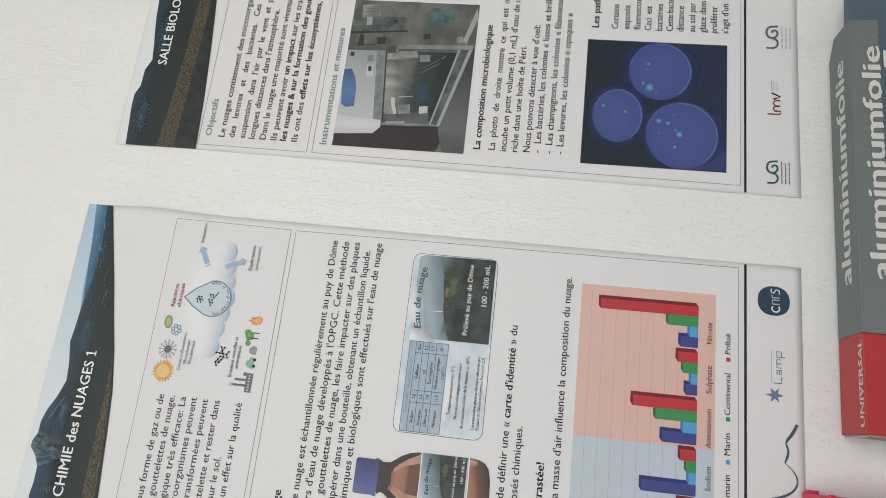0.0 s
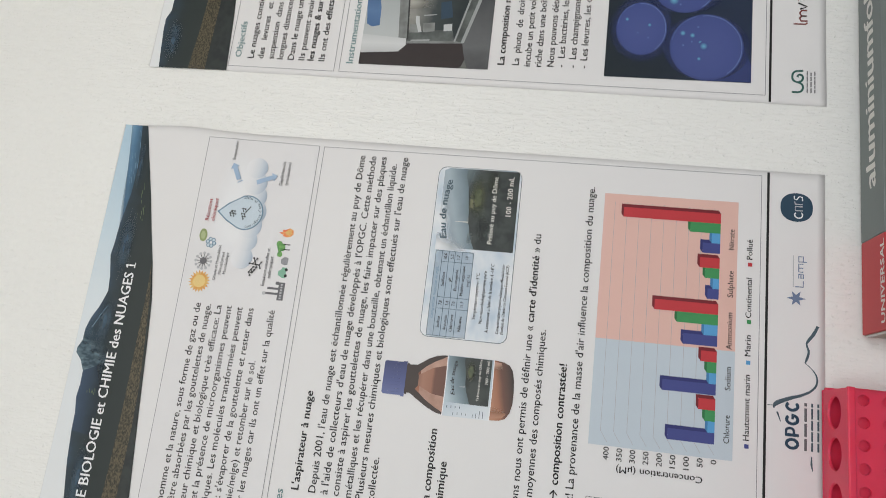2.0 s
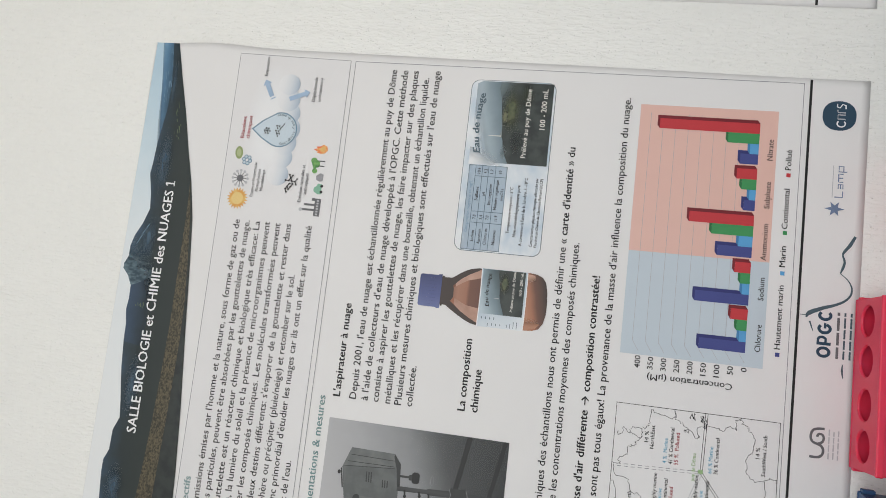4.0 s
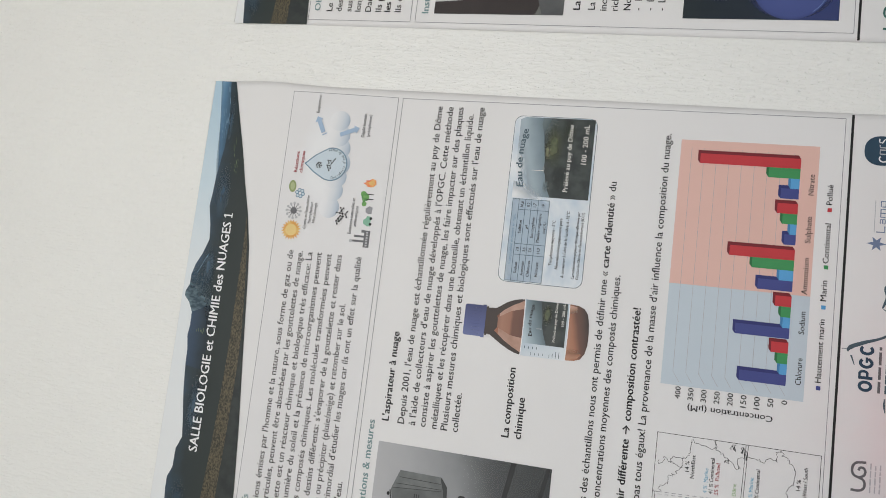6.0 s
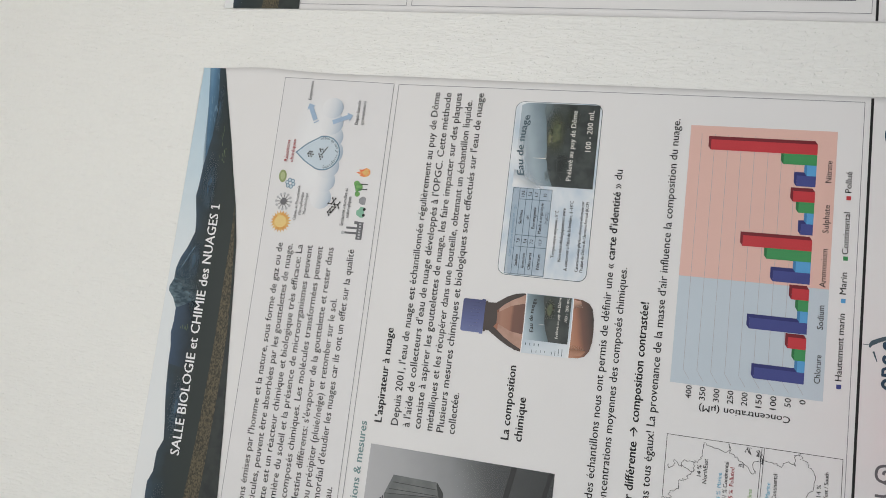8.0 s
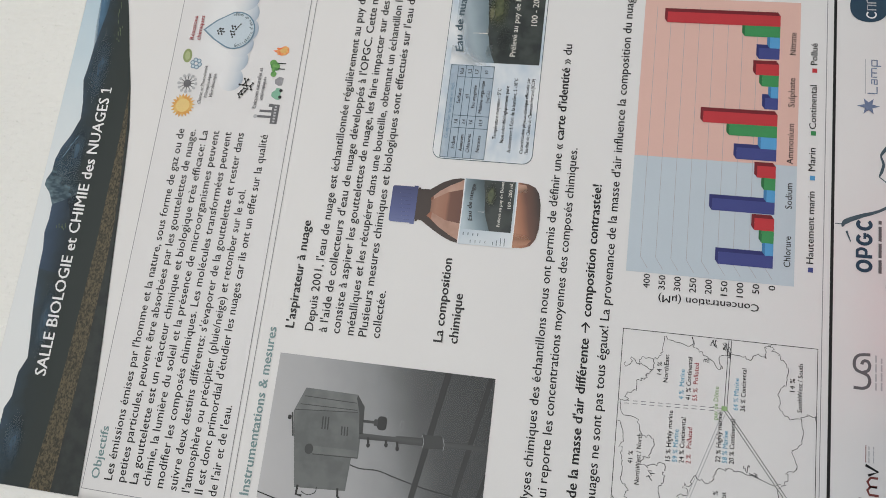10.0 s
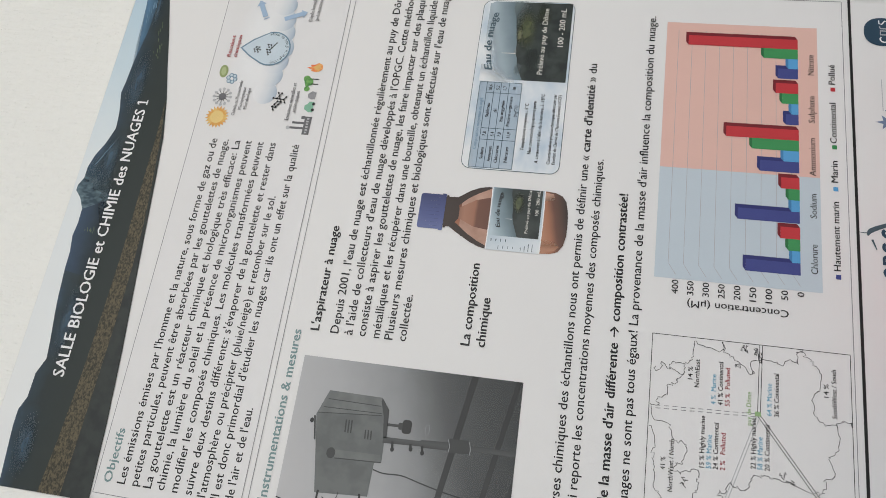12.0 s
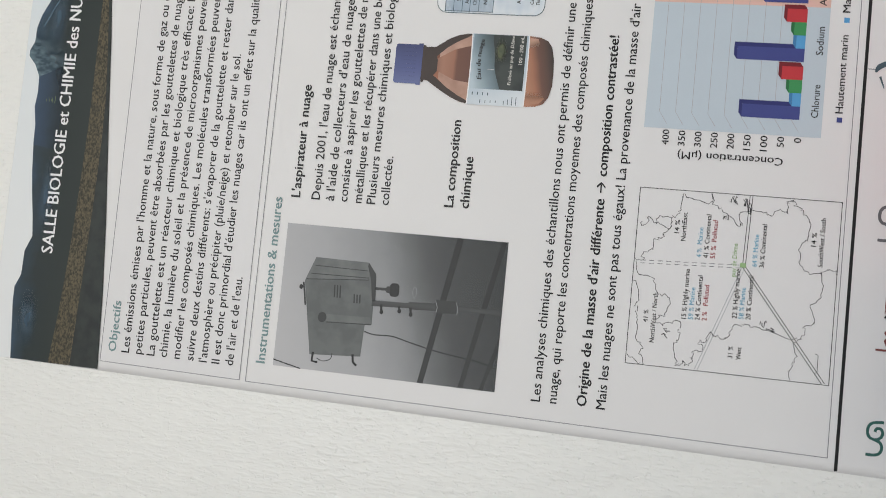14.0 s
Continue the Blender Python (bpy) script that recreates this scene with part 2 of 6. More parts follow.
# ---- the room: only the north wall is in view, the rest closes it and bounces light ----
tagged(part("wall_north", box_bm(-1.75, 0.0, 0.0, 2.6, 0.16, 2.6), WALL), "white rolled-paint plaster wall with fine pits and strokes", "wall", kind="structure")
tagged(part("wall_west", box_bm(-1.91, -2.26, 0.0, -1.75, 0.16, 2.6), SMOOTH), "plain white painted wall", "wall", kind="structure")
tagged(part("wall_east", box_bm(2.6, -2.26, 0.0, 2.76, 0.16, 2.6), SMOOTH), "plain white painted wall", "wall", kind="structure")
# unseen south wall, its distance and opening chosen for how the light falls off
south = merge(box_bm(-1.75, -2.26, 0.0, 2.6, -2.1, 1.28), box_bm(-1.75, -2.26, 2.44, 2.6, -2.1, 2.6), box_bm(-1.75, -2.26, 1.28, -0.48, -2.1, 2.44), box_bm(1.28, -2.26, 1.28, 2.6, -2.1, 2.44))
tagged(part("wall_south", south, SMOOTH), "unseen plain white wall with an opening added for the lamp", "wall", kind="structure")
tagged(part("floor", box_bm(-1.75, -2.26, -0.1, 2.6, 0.16, 0.0), FLOOR), "grey vinyl floor", "floor", kind="structure")
tagged(part("ceiling", box_bm(-1.75, -2.26, 2.6, 2.76, 0.16, 2.7), SMOOTH), "white painted ceiling", "ceiling", kind="structure")
# made-up window that frames the area lamp, never in view
win = tagged(empty("unseen_window", (0.40, -2.18, 1.28)), "unseen white lacquered window, added round the lamp", "window", kind="structure")
for a, b in (((-0.88, 0.0), (-0.83, 1.16)), ((0.83, 0.0), (0.88, 1.16)), ((-0.83, 0.0), (0.83, 0.05)), ((-0.83, 1.11), (0.83, 1.16)), ((-0.025, 0.05), (0.025, 1.11))):
    part("window_frame", box_bm(a[0], -0.025, a[1], b[0], 0.025, b[1], 0.004), WOOD, win)

# a long bench under the posters, just below what the camera takes in
BENCH_Z = 0.938
bench = tagged(empty("bench", (0, 0, BENCH_Z)), "pale laminate work bench against the plaster wall", "bench")
part("worktop", box_bm(-1.2, -0.62, -0.035, 2.2, -0.004, 0.0, 0.004), BENCH, bench)
for x in (-1.15, 0.5, 2.1):
    part("leg", box_bm(x, -0.55, -BENCH_Z, x + 0.05, -0.05, -0.035, 0.003), WOOD, bench)


# ---- posters: sheets, and prints that follow them ----
EYE_X, EYE_Z, FAR = 0.29, 1.32, 0.79


def smooth(t):
    t = min(1.0, max(0.0, t))
    return t * t * (3 - 2 * t)


def lift_one(x, z):
    """How far the first sheet stands off the wall: its right edge bulges below the upper corner."""
    bulge = 0.0100 * smooth((x - 0.42) / 0.175) ** 1.4 * math.exp(-((z - 1.762) / 0.052) ** 2)
    wave = 0.0004 * smooth((x - 0.45) / 0.13) * (1 + math.sin(z * 21.0)) + 0.0001 * smooth((0.10 - x) / 0.1) * (1 + math.sin(z * 17 + 1))
    return 0.0003 + bulge + wave


def lift_two(x, z):
    """The second sheet lies nearly flat, with a soft wave along its near edge."""
    return 0.0003 + 0.0008 * smooth((0.74 - x) / 0.08) * (0.55 + 0.45 * math.sin(z * 14.0)) + 0.001 * smooth((z - 1.7) / 0.13)


class Sheet:
    """A poster: the Empty it hangs from, and how its paper lies."""

    def __init__(self, ob, lift):
        self.ob, self.lift = ob, lift

    def place(self, x, z, layer):
        tx, tz = x, z
        for _ in range(3):
            k = self.lift(tx, tz) / FAR
            tx, tz = x - (x - EYE_X) * k, z - (z - EYE_Z) * k
        return Vector((tx, -self.lift(tx, tz) - 0.00025 - 0.00014 * layer, tz))


def lay(sheet, bm, layer):
    """Cuts a flat print fine enough for the paper's curl and lays it on the sheet."""
    xs, zs = [v.co.x for v in bm.verts], [v.co.z for v in bm.verts]
    for axis, lo, hi in ((0, min(xs), max(xs)), (2, min(zs), max(zs))):
        step = 0.01 if sheet.lift is lift_one and max(zs) > 1.56 and max(xs) > 0.3 else 0.02
        for n in range(math.floor(lo / step) + 1, math.ceil(hi / step)):
            at, no = Vector((0, 0, 0)), Vector((0, 0, 0))
            at[axis], no[axis] = n * step, 1
            bmesh.ops.bisect_plane(bm, geom=bm.verts[:] + bm.edges[:] + bm.faces[:], plane_co=at, plane_no=no, dist=1e-6)
    for v in bm.verts:
        v.co = sheet.place(v.co.x, v.co.z, layer)
    return bm


def paper(sheet, x0, z0, x1, z1, nx, nz, slant, slant_right):
    """The sheet itself, a sixth of a millimetre thick; slant, slant_right: how far its side edges lean to the right."""
    bm = bmesh.new()
    front, back = [], []
    for j in range(nz + 1):
        for i in range(nx + 1):
            x, z = x0 + (x1 - x0) * i / nx + (slant + (slant_right - slant) * i / nx) * j / nz, z0 + (z1 - z0) * j / nz
            y = -sheet.lift(x, z)
            front.append(bm.verts.new((x, y, z)))
            back.append(bm.verts.new((x, y + 0.00016, z)))
    at = lambda i, j: j * (nx + 1) + i
    for j in range(nz):
        for i in range(nx):
            q = [at(i, j), at(i + 1, j), at(i + 1, j + 1), at(i, j + 1)]
            bm.faces.new([front[k] for k in q]).smooth = True
            bm.faces.new([back[k] for k in reversed(q)])
    rim = [at(i, 0) for i in range(nx)] + [at(nx, j) for j in range(nz)] + [at(i, nz) for i in range(nx, 0, -1)] + [at(0, j) for j in range(nz, 0, -1)]
    for a, b in zip(rim, rim[1:] + rim[:1]):
        bm.faces.new((front[a], back[a], back[b], front[b]))
    return bm


def flat(points):
    """A filled outline on the wall plane, given as (x, z) pairs, facing the room."""
    bm = bmesh.new()
    face = bm.faces.new([bm.verts.new((x, 0, z)) for x, z in points])
    face.normal_update()
    if face.normal.y > 0:
        face.normal_flip()
    bmesh.ops.triangulate(bm, faces=bm.faces[:])
    return bm


def rect(x0, z0, x1, z1):
    return flat([(x0, z0), (x1, z0), (x1, z1), (x0, z1)])


def disc(cx, cz, rx, rz=None, n=28, turn=0.0):
    rz = rz or rx
    c, s = math.cos(turn), math.sin(turn)
    pts = [(rx * math.cos(math.tau * k / n), rz * math.sin(math.tau * k / n)) for k in range(n)]
    return flat([(cx + c * a - s * b, cz + s * a + c * b) for a, b in pts])


def ring(cx, cz, rx, rz, w, n=40, start=0.0, stop=1.0):
    bm, loop = bmesh.new(), []
    for k in range(n + 1):
        a = math.tau * (start + (stop - start) * k / n)
        loop.append([bm.verts.new((cx + (rx + e) * math.cos(a), 0, cz + (rz + e) * math.sin(a))) for e in (-w / 2, w / 2)])
    for p, q in zip(loop, loop[1:]):
        bm.faces.new((p[0], p[1], q[1], q[0]))
    return bm


def stroke(points, w):
    """A drawn line of even width through (x, z) points; w may also be a list of widths."""
    bm, sides = bmesh.new(), []
    for k, (x, z) in enumerate(points):
        a, b = Vector(points[max(0, k - 1)]), Vector(points[min(len(points) - 1, k + 1)])
        d = (b - a).normalized() if (b - a).length else Vector((1, 0))
        h = (w[k] if isinstance(w, (list, tuple)) else w) / 2
        sides.append((bm.verts.new((x - d.y * h, 0, z + d.x * h)), bm.verts.new((x + d.y * h, 0, z - d.x * h))))
    for p, q in zip(sides, sides[1:]):
        bm.faces.new((p[0], p[1], q[1], q[0]))
    return bm


def bend(points, n=6):
    """A soft curve through the points."""
    p = [Vector(q) for q in points]
    p, out = [p[0]] + p + [p[-1]], []
    for a, b, c, d in zip(p, p[1:], p[2:], p[3:]):
        for k in range(n):
            t = k / n
            out.append(tuple(0.5 * (2 * b + (c - a) * t + (2 * a - 5 * b + 4 * c - d) * t * t + (3 * b - a - 3 * c + d) * t ** 3)))
    return out + [tuple(p[-1])]


def outline(x0, z0, x1, z1, w):
    return merge(rect(x0 - w / 2, z0 - w / 2, x1 + w / 2, z0 + w / 2), rect(x0 - w / 2, z1 - w / 2, x1 + w / 2, z1 + w / 2), rect(x0 - w / 2, z0 + w / 2, x0 + w / 2, z1 - w / 2), rect(x1 - w / 2, z0 + w / 2, x1 + w / 2, z1 - w / 2))


def rounded(x0, z0, x1, z1, r, n=5):
    pts = []
    for cx, cz, a in ((x1 - r, z1 - r, 0), (x0 + r, z1 - r, 90), (x0 + r, z0 + r, 180), (x1 - r, z0 + r, 270)):
        pts += [(cx + r * math.cos(radians(a + 90 * k / n)), cz + r * math.sin(radians(a + 90 * k / n))) for k in range(n + 1)]
    return pts


def ink(sheet, name, bm, material, layer=1, parent=None, label=""):
    return part(name, lay(sheet, bm, layer), material, parent or sheet.ob, label)


# ---- lettering ----
def letters(text):
    """The mesh of a line of the built-in font at size 1, from its left end on the base line."""
    cu = bpy.data.curves.new("lettering", "FONT")
    cu.body, cu.size, cu.resolution_u, cu.fill_mode = text, 1.0, 2, "FRONT"
    ob = new("lettering", cu)
    bpy.context.view_layer.update()
    me = bpy.data.meshes.new_from_object(ob.evaluated_get(bpy.context.evaluated_depsgraph_get()))
    bpy.data.objects.remove(ob)
    bpy.data.curves.remove(cu)
    bm = bmesh.new()
    bm.from_mesh(me)
    bpy.data.meshes.remove(me)
    return bm


def thick(bm, weight):
    """Gives strokes more weight: the glyphs twice, a little apart; z tells the two apart."""
    twin = bm.copy()
    for b, side in ((bm, -1), (twin, 1)):
        for v in b.verts:
            v.co += Vector((side * weight, side * weight * 0.45, 0.06 * side))
    return merge(bm, twin)


def span(bm):
    return max((v.co.x for v in bm.verts), default=0.0)


CAP = 0.71
PLAIN = 0.009


def run(pieces):
    """One line out of (text, bold) pieces, set one after another."""
    at, out = 0.0, None
    bar = span(letters("|"))
    for text, bold in pieces:
        bm = thick(letters(text), bold) if bold else letters(text)
        for v in bm.verts:
            v.co.x += at
        ruler = letters(text + "|")
        at += span(ruler) - bar
        ruler.free()
        out = merge(out, bm) if out else bm
    return out


def write(sheet, pieces, x0, z, x1, cap, material=None, name="text_line", layer=2, parent=None, turn=0.0, bow=0.0):
    """Writes a line on a sheet from x0 to x1 with its base line at z and capitals cap high; turn swings it round its start; bow lifts its middle."""
    pieces = [(pieces, 0.0)] if isinstance(pieces, str) else pieces
    bm = run([(text, bold + PLAIN) for text, bold in pieces])
    left = min(v.co.x for v in bm.verts)
    sx, sz = (x1 - x0) / (span(bm) - left), cap / CAP
    c, s = math.cos(radians(turn)), math.sin(radians(turn))
    for v in bm.verts:
        a, b = (v.co.x - left) * sx, v.co.y * sz
        b += bow * (1 - (2 * a / (x1 - x0) - 1) ** 2)
        v.co = sheet.place(x0 + c * a - s * b, z + s * a + c * b, layer + v.co.z)
    bm.normal_update()
    return part(name, bm, material or BLACK, parent or sheet.ob)


BOLD = 0.016

# ---- the two posters: sheets, headers, frames and foot rules ----
one_ob = tagged(empty("poster"), "white printed cloud chemistry poster, with one edge bulging off the wall", "poster", "posters on the wall")
two_ob = tagged(empty("poster"), "white printed cloud biology poster, flat on the plaster wall", "poster", "posters on the wall")
ONE, TWO = Sheet(one_ob, lift_one), Sheet(two_ob, lift_two)
part("sheet", paper(ONE, 0.0035, 1.022, 0.5850, 1.8490, 72, 96, 0.0075, 0.0070), PAPER, one_ob)
part("sheet", paper(TWO, 0.6650, 1.020, 1.239, 1.8350, 72, 96, 0.0090, 0.0085), PAPER, two_ob)

MOOR = two_tone("printed_brown_moor", (0.026, 0.024, 0.016), (0.115, 0.095, 0.054), 420, stretch=(1, 1, 1.6))
SHADE = two_tone("printed_black_slope", (0.015, 0.020, 0.021), (0.027, 0.034, 0.032), 70)
HAZE = fade(ramp_ink("printed_far_ridge", (0.3, 1.846), (0.3, 1.812), [(0, (0.42, 0.58, 0.70)), (0.3, (0.20, 0.37, 0.52)), (0.6, (0.085, 0.19, 0.31)), (1, (0.03, 0.07, 0.11))], grain=0.25), (0.50, 1.8235), (0.499, 1.8335))
SLOPE = ramp_ink("printed_dark_slope", (0.3, 1.850), (0.3, 1.775), [(0, (0.085, 0.155, 0.23)), (0.33, (0.050, 0.095, 0.155)), (0.58, (0.024, 0.043, 0.060)), (0.80, (0.018, 0.028, 0.030)), (1, (0.019, 0.028, 0.027))], grain=0.42)
STREAK = mat("printed_pale_blue", (0.16, 0.27, 0.37), 0.5, 0.2)
GLINT = mat("printed_pale_green", (0.10, 0.14, 0.075), 0.5, 0.2)


def header(sheet, dx, dz, right, rim):
    """The mountain picture along a poster's top: sky, ridges, moor; its foot sweeps up towards the right."""
    pic = empty("header_picture")
    pic.parent = sheet.ob
    foot = [(0.011, 1.733), (0.08, 1.7365), (0.15, 1.742), (0.25, 1.752), (0.33, 1.7595), (0.375, 1.7645), (0.42, 1.7735), (0.46, 1.784), (0.50, 1.7935), (0.55, 1.807), (right, 1.818)]
    top = [(right, rim), (0.30, rim), (0.011, rim)]
    crest = [(0.011, 1.825), (0.043, 1.828), (0.066, 1.830), (0.080, 1.830), (0.092, 1.8245), (0.115, 1.824), (0.130, 1.8175), (0.150, 1.820), (0.175, 1.824), (0.190, 1.826), (0.219, 1.8285), (0.239, 1.829), (0.256, 1.832), (0.270, 1.8305), (0.286, 1.831), (0.298, 1.837), (0.306, 1.8445), (0.312, 1.8445), (0.321, 1.8400), (0.334, 1.8400), (0.348, 1.836), (0.362, 1.8285), (0.381, 1.822), (0.400, 1.824), (0.4115, 1.8265), (0.425, 1.8295), (0.437, 1.8280), (0.448, 1.8273), (0.466, 1.8262), (0.479, 1.8240), (0.504, 1.8205), (0.53, 1.8195), (0.56, 1.8215), (right, 1.8255)]
    crest = [(x, min(z, rim - 0.0012)) for x, z in crest]
    far = [(0.447, 1.8255), (0.466, 1.8275), (0.488, 1.8300), (0.512, 1.8312), (0.535, 1.8325), (0.56, 1.8355), (right, 1.840)]
    moor_t = [(0.011, 1.785), (0.06, 1.780), (0.12, 1.776), (0.18, 1.7737), (0.25, 1.772), (0.33, 1.7725), (0.38, 1.7728), (0.419, 1.7742)]
    moor_b = [(0.376, 1.7672), (0.31, 1.7605), (0.27, 1.7572), (0.22, 1.7562), (0.16, 1.7572), (0.10, 1.759), (0.011, 1.762)]
    sh = lambda pts: [(x + dx, z + dz) for x, z in pts]
    sky = ramp_ink("printed_sky", (0.12 + dx, 1.84), (0.60 + dx, 1.83), [(0, (0.76, 0.78, 0.79)), (0.5, (0.71, 0.755, 0.78)), (0.75, (0.56, 0.67, 0.74)), (1, (0.42, 0.57, 0.68))], grain=0.10)
    ink(sheet, "sky", flat(sh(foot + top)), sky, 1, pic)
    ink(sheet, "far_ridge", flat(sh([p for p in foot if p[0] > 0.455] + far[::-1])), HAZE, 2, pic)
    ink(sheet, "dark_slope", flat(sh(foot + crest[::-1])), SLOPE, 3, pic)
    scree = fade(two_tone("printed_scree", (0.030, 0.060, 0.085), (0.17, 0.25, 0.29), 120, lo=0.42, hi=0.72, stretch=(1.6, 1, 0.8)), (0.30 + dx, 1.836), (0.33 + dx, 1.808))
    ink(sheet, "rocky_peak", flat(sh([(0.29, 1.806), (0.375, 1.800)] + [p for p in crest[::-1] if 0.285 < p[0] < 0.37])), scree, 4, pic)
    spur = fade(ramp_ink("printed_blue_spur", (0.3, 1.845), (0.3, 1.80), [(0, (0.10, 0.17, 0.24)), (0.5, (0.035, 0.065, 0.115)), (1, (0.013, 0.025, 0.035))], grain=0.3), (0.30 + dx, 1.825), (0.31 + dx, 1.800))
    ink(sheet, "blue_spur", flat(sh([(0.215, 1.803), (0.30, 1.803), (0.292, 1.818)] + [p for p in crest[::-1] if 0.215 < p[0] < 0.287])), spur, 4.4, pic)
    for x, z, rx, rz in ((0.050, 1.812, 0.036, 0.013), (0.170, 1.808, 0.045, 0.012), (0.345, 1.817, 0.034, 0.012), (0.440, 1.813, 0.050, 0.013), (0.540, 1.8145, 0.040, 0.0050)):
        hue = soft(two_tone("printed_blue_slope", (0.028, 0.055, 0.085), (0.085, 0.145, 0.20), 70, lo=0.35, hi=0.7, stretch=(1, 1, 2)), x + dx, z + dz, rx * 0.95, rz * 0.95, 0.1, 0.75)
        ink(sheet, "blue_slope", disc(x + dx, z + dz, rx, rz), hue, 4.6, pic)
    ink(sheet, "moor", flat(sh(moor_t + moor_b)), MOOR, 5, pic)
    ink(sheet, "near_slope", flat(sh(foot[:6] + [(0.412, 1.7732)] + moor_b)), SHADE, 5.6, pic)
    rng = random.Random(4)
    for k in range(20):
        px = rng.uniform(0.515, right - 0.010)
        pz = 1.826 + 0.10 * (px - 0.515) - rng.uniform(0.0, 0.010)
        ink(sheet, "snow_streak", stroke(sh([(px, pz), (px + rng.uniform(0.003, 0.008), pz + rng.uniform(0.0005, 0.002))]), rng.uniform(0.0003, 0.0007)), STREAK, 5, pic)
    for x, z, n, w in ((0.262, 1.812, 7, 0.012), (0.475, 1.801, 9, 0.012), (0.50, 1.806, 6, 0.020)):
        for k in range(n):
            px, pz = x + rng.gauss(0, w / 2), z + rng.gauss(0, 0.0022)
            ln = rng.uniform(0.002, 0.005)
            ink(sheet, "meadow_glint", stroke(sh([(px, pz), (px + ln, pz + ln * 0.25)]), rng.uniform(0.0004, 0.0010)), GLINT, 6, pic)
    for x, z in ((0.343, 1.829), (0.350, 1.826), (0.357, 1.822), (0.337, 1.832)):
        ink(sheet, "gully", stroke(sh([(x, z), (x + 0.006, z - 0.0035)]), [0.0010, 0.0004]), STREAK, 5, pic)
    return pic


h1 = header(ONE, 0.0, 0.0, 0.5925, 1.8486)
h2 = header(TWO, 0.6625, -0.003, 0.579, 1.8377)
write(ONE, [("SALLE BIOLOGIE et CHIMIE des NUAGES", 0.008)], 0.115, 1.7938, 0.4055, 0.0122, WHITE, "title", 8, h1)
ink(ONE, "title_number", merge(rect(0.4133, 1.7952, 0.4152, 1.8060), rect(0.4112, 1.7938, 0.4175, 1.7952), flat([(0.4133, 1.8060), (0.4133, 1.8038), (0.4112, 1.8028), (0.4112, 1.8042)])), WHITE, 8, h1)
write(TWO, [("SALLE BIOLOGIE", 0.008)], 0.786, 1.7938, 0.908, 0.0122, WHITE, "title", 8, h2)
FRAMES = (
    (ONE, [(0.0175, 1.5915), (0.5805, 1.5915), (0.5835, 1.7335), (0.0190, 1.7315)], [(0.0145, 1.0865), (0.5795, 1.0865), (0.5800, 1.5855), (0.0170, 1.5855)], 0.0048, 0.5840),
    (TWO, [(0.6795, 1.5900), (1.2350, 1.5900), (1.2360, 1.7300), (0.6805, 1.7290)], [(0.6755, 1.0845), (1.2310, 1.0845), (1.2350, 1.5835), (0.6795, 1.5835)], 0.6675, 1.2370),
)
for sheet, upper, lower, left, right in FRAMES:
    for loop in (upper, lower):
        for a, b in zip(loop, loop[1:] + loop[:1]):
            ink(sheet, "frame_rule", stroke([a, b], 0.0006), RULE, 1)
    ink(sheet, "foot_rule", rect(left, 1.0782, right, 1.0808), BLACK, 1)

# ---- first poster: text ----
T = 0.0083
for text, z, x1 in (
    ("Les émissions émises par l'homme et la nature, sous forme de gaz ou de", 1.7030, 0.378),
    ("petites particules, peuvent être absorbées par les gouttelettes de nuage.", 1.6903, 0.378),
    ("La gouttelette est un réacteur chimique et biologique très efficace: La", 1.6772, 0.378),
    ("chimie, la lumière du soleil et la présence de microorganismes peuvent", 1.6647, 0.3785),
    ("modifier les composés chimiques. Les molécules transformées peuvent", 1.6515, 0.378),
    ("suivre deux destins différents: s'évaporer de la gouttelette et rester dans", 1.6380, 0.378),
    ("l'atmosphère ou précipiter (pluie/neige) et retomber sur le sol.", 1.6248, 0.319),
    ("Il est donc primordial d'étudier les nuages car ils ont un effet sur la qualité", 1.6123, 0.378),
    ("de l'air et de l'eau.", 1.5990, 0.111),
):
    write(ONE, text, 0.0295, z, x1, T)
write(ONE, [("Objectifs", BOLD * 0.6)], 0.029, 1.7165, 0.077, 0.0082, TEAL, "heading")
write(ONE, [("Instrumentations & mesures", BOLD * 0.6)], 0.035, 1.569, 0.188, 0.0088, TEAL, "heading")
write(ONE, [("L'aspirateur à nuage", BOLD)], 0.189, 1.5525, 0.294, 0.0086, None, "heading")
for text, z, x1 in (
    ("Depuis 2001, l'eau de nuage est échantillonnée régulièrement au puy de Dôme", 1.5335, 0.572),
    ("à l'aide de collecteurs d'eau de nuage développés à l'OPGC. Cette méthode", 1.5200, 0.572),
    ("consiste à aspirer les gouttelettes de nuage, les faire impacter sur des plaques", 1.5075, 0.572),
    ("métalliques et les récupérer dans une bouteille, obtenant un échantillon liquide.", 1.4940, 0.564),
    ("Plusieurs mesures chimiques et biologiques sont effectués sur l'eau de nuage", 1.4815, 0.573),
    ("collectée.", 1.4690, 0.233),
):
    write(ONE, text, 0.1885, z, x1, T)
write(ONE, [("La composition", BOLD)], 0.1915, 1.4105, 0.270, 0.0086, None, "heading")
write(ONE, [("chimique", BOLD)], 0.1915, 1.3965, 0.238, 0.0086, None, "heading")
write(ONE, [("Les analyses chimiques des échantillons nous ont permis de définir une « ", 0.0), ("carte d'identité", BOLD), (" » du", 0.0)], 0.031, 1.3190, 0.493, T)
write(ONE, "nuage, qui reporte les concentrations moyennes des composés chimiques.", 0.031, 1.3050, 0.387, T)
write(ONE, [("Origine de la masse d'air différente ", BOLD), ("→", BOLD), (" composition contrastée!", BOLD)], 0.0315, 1.2800, 0.353, 0.0086, None, "heading")
write(ONE, "Mais les nuages ne sont pas tous égaux! La provenance de la masse d'air influence la composition du nuage.", 0.031, 1.2640, 0.553, T)

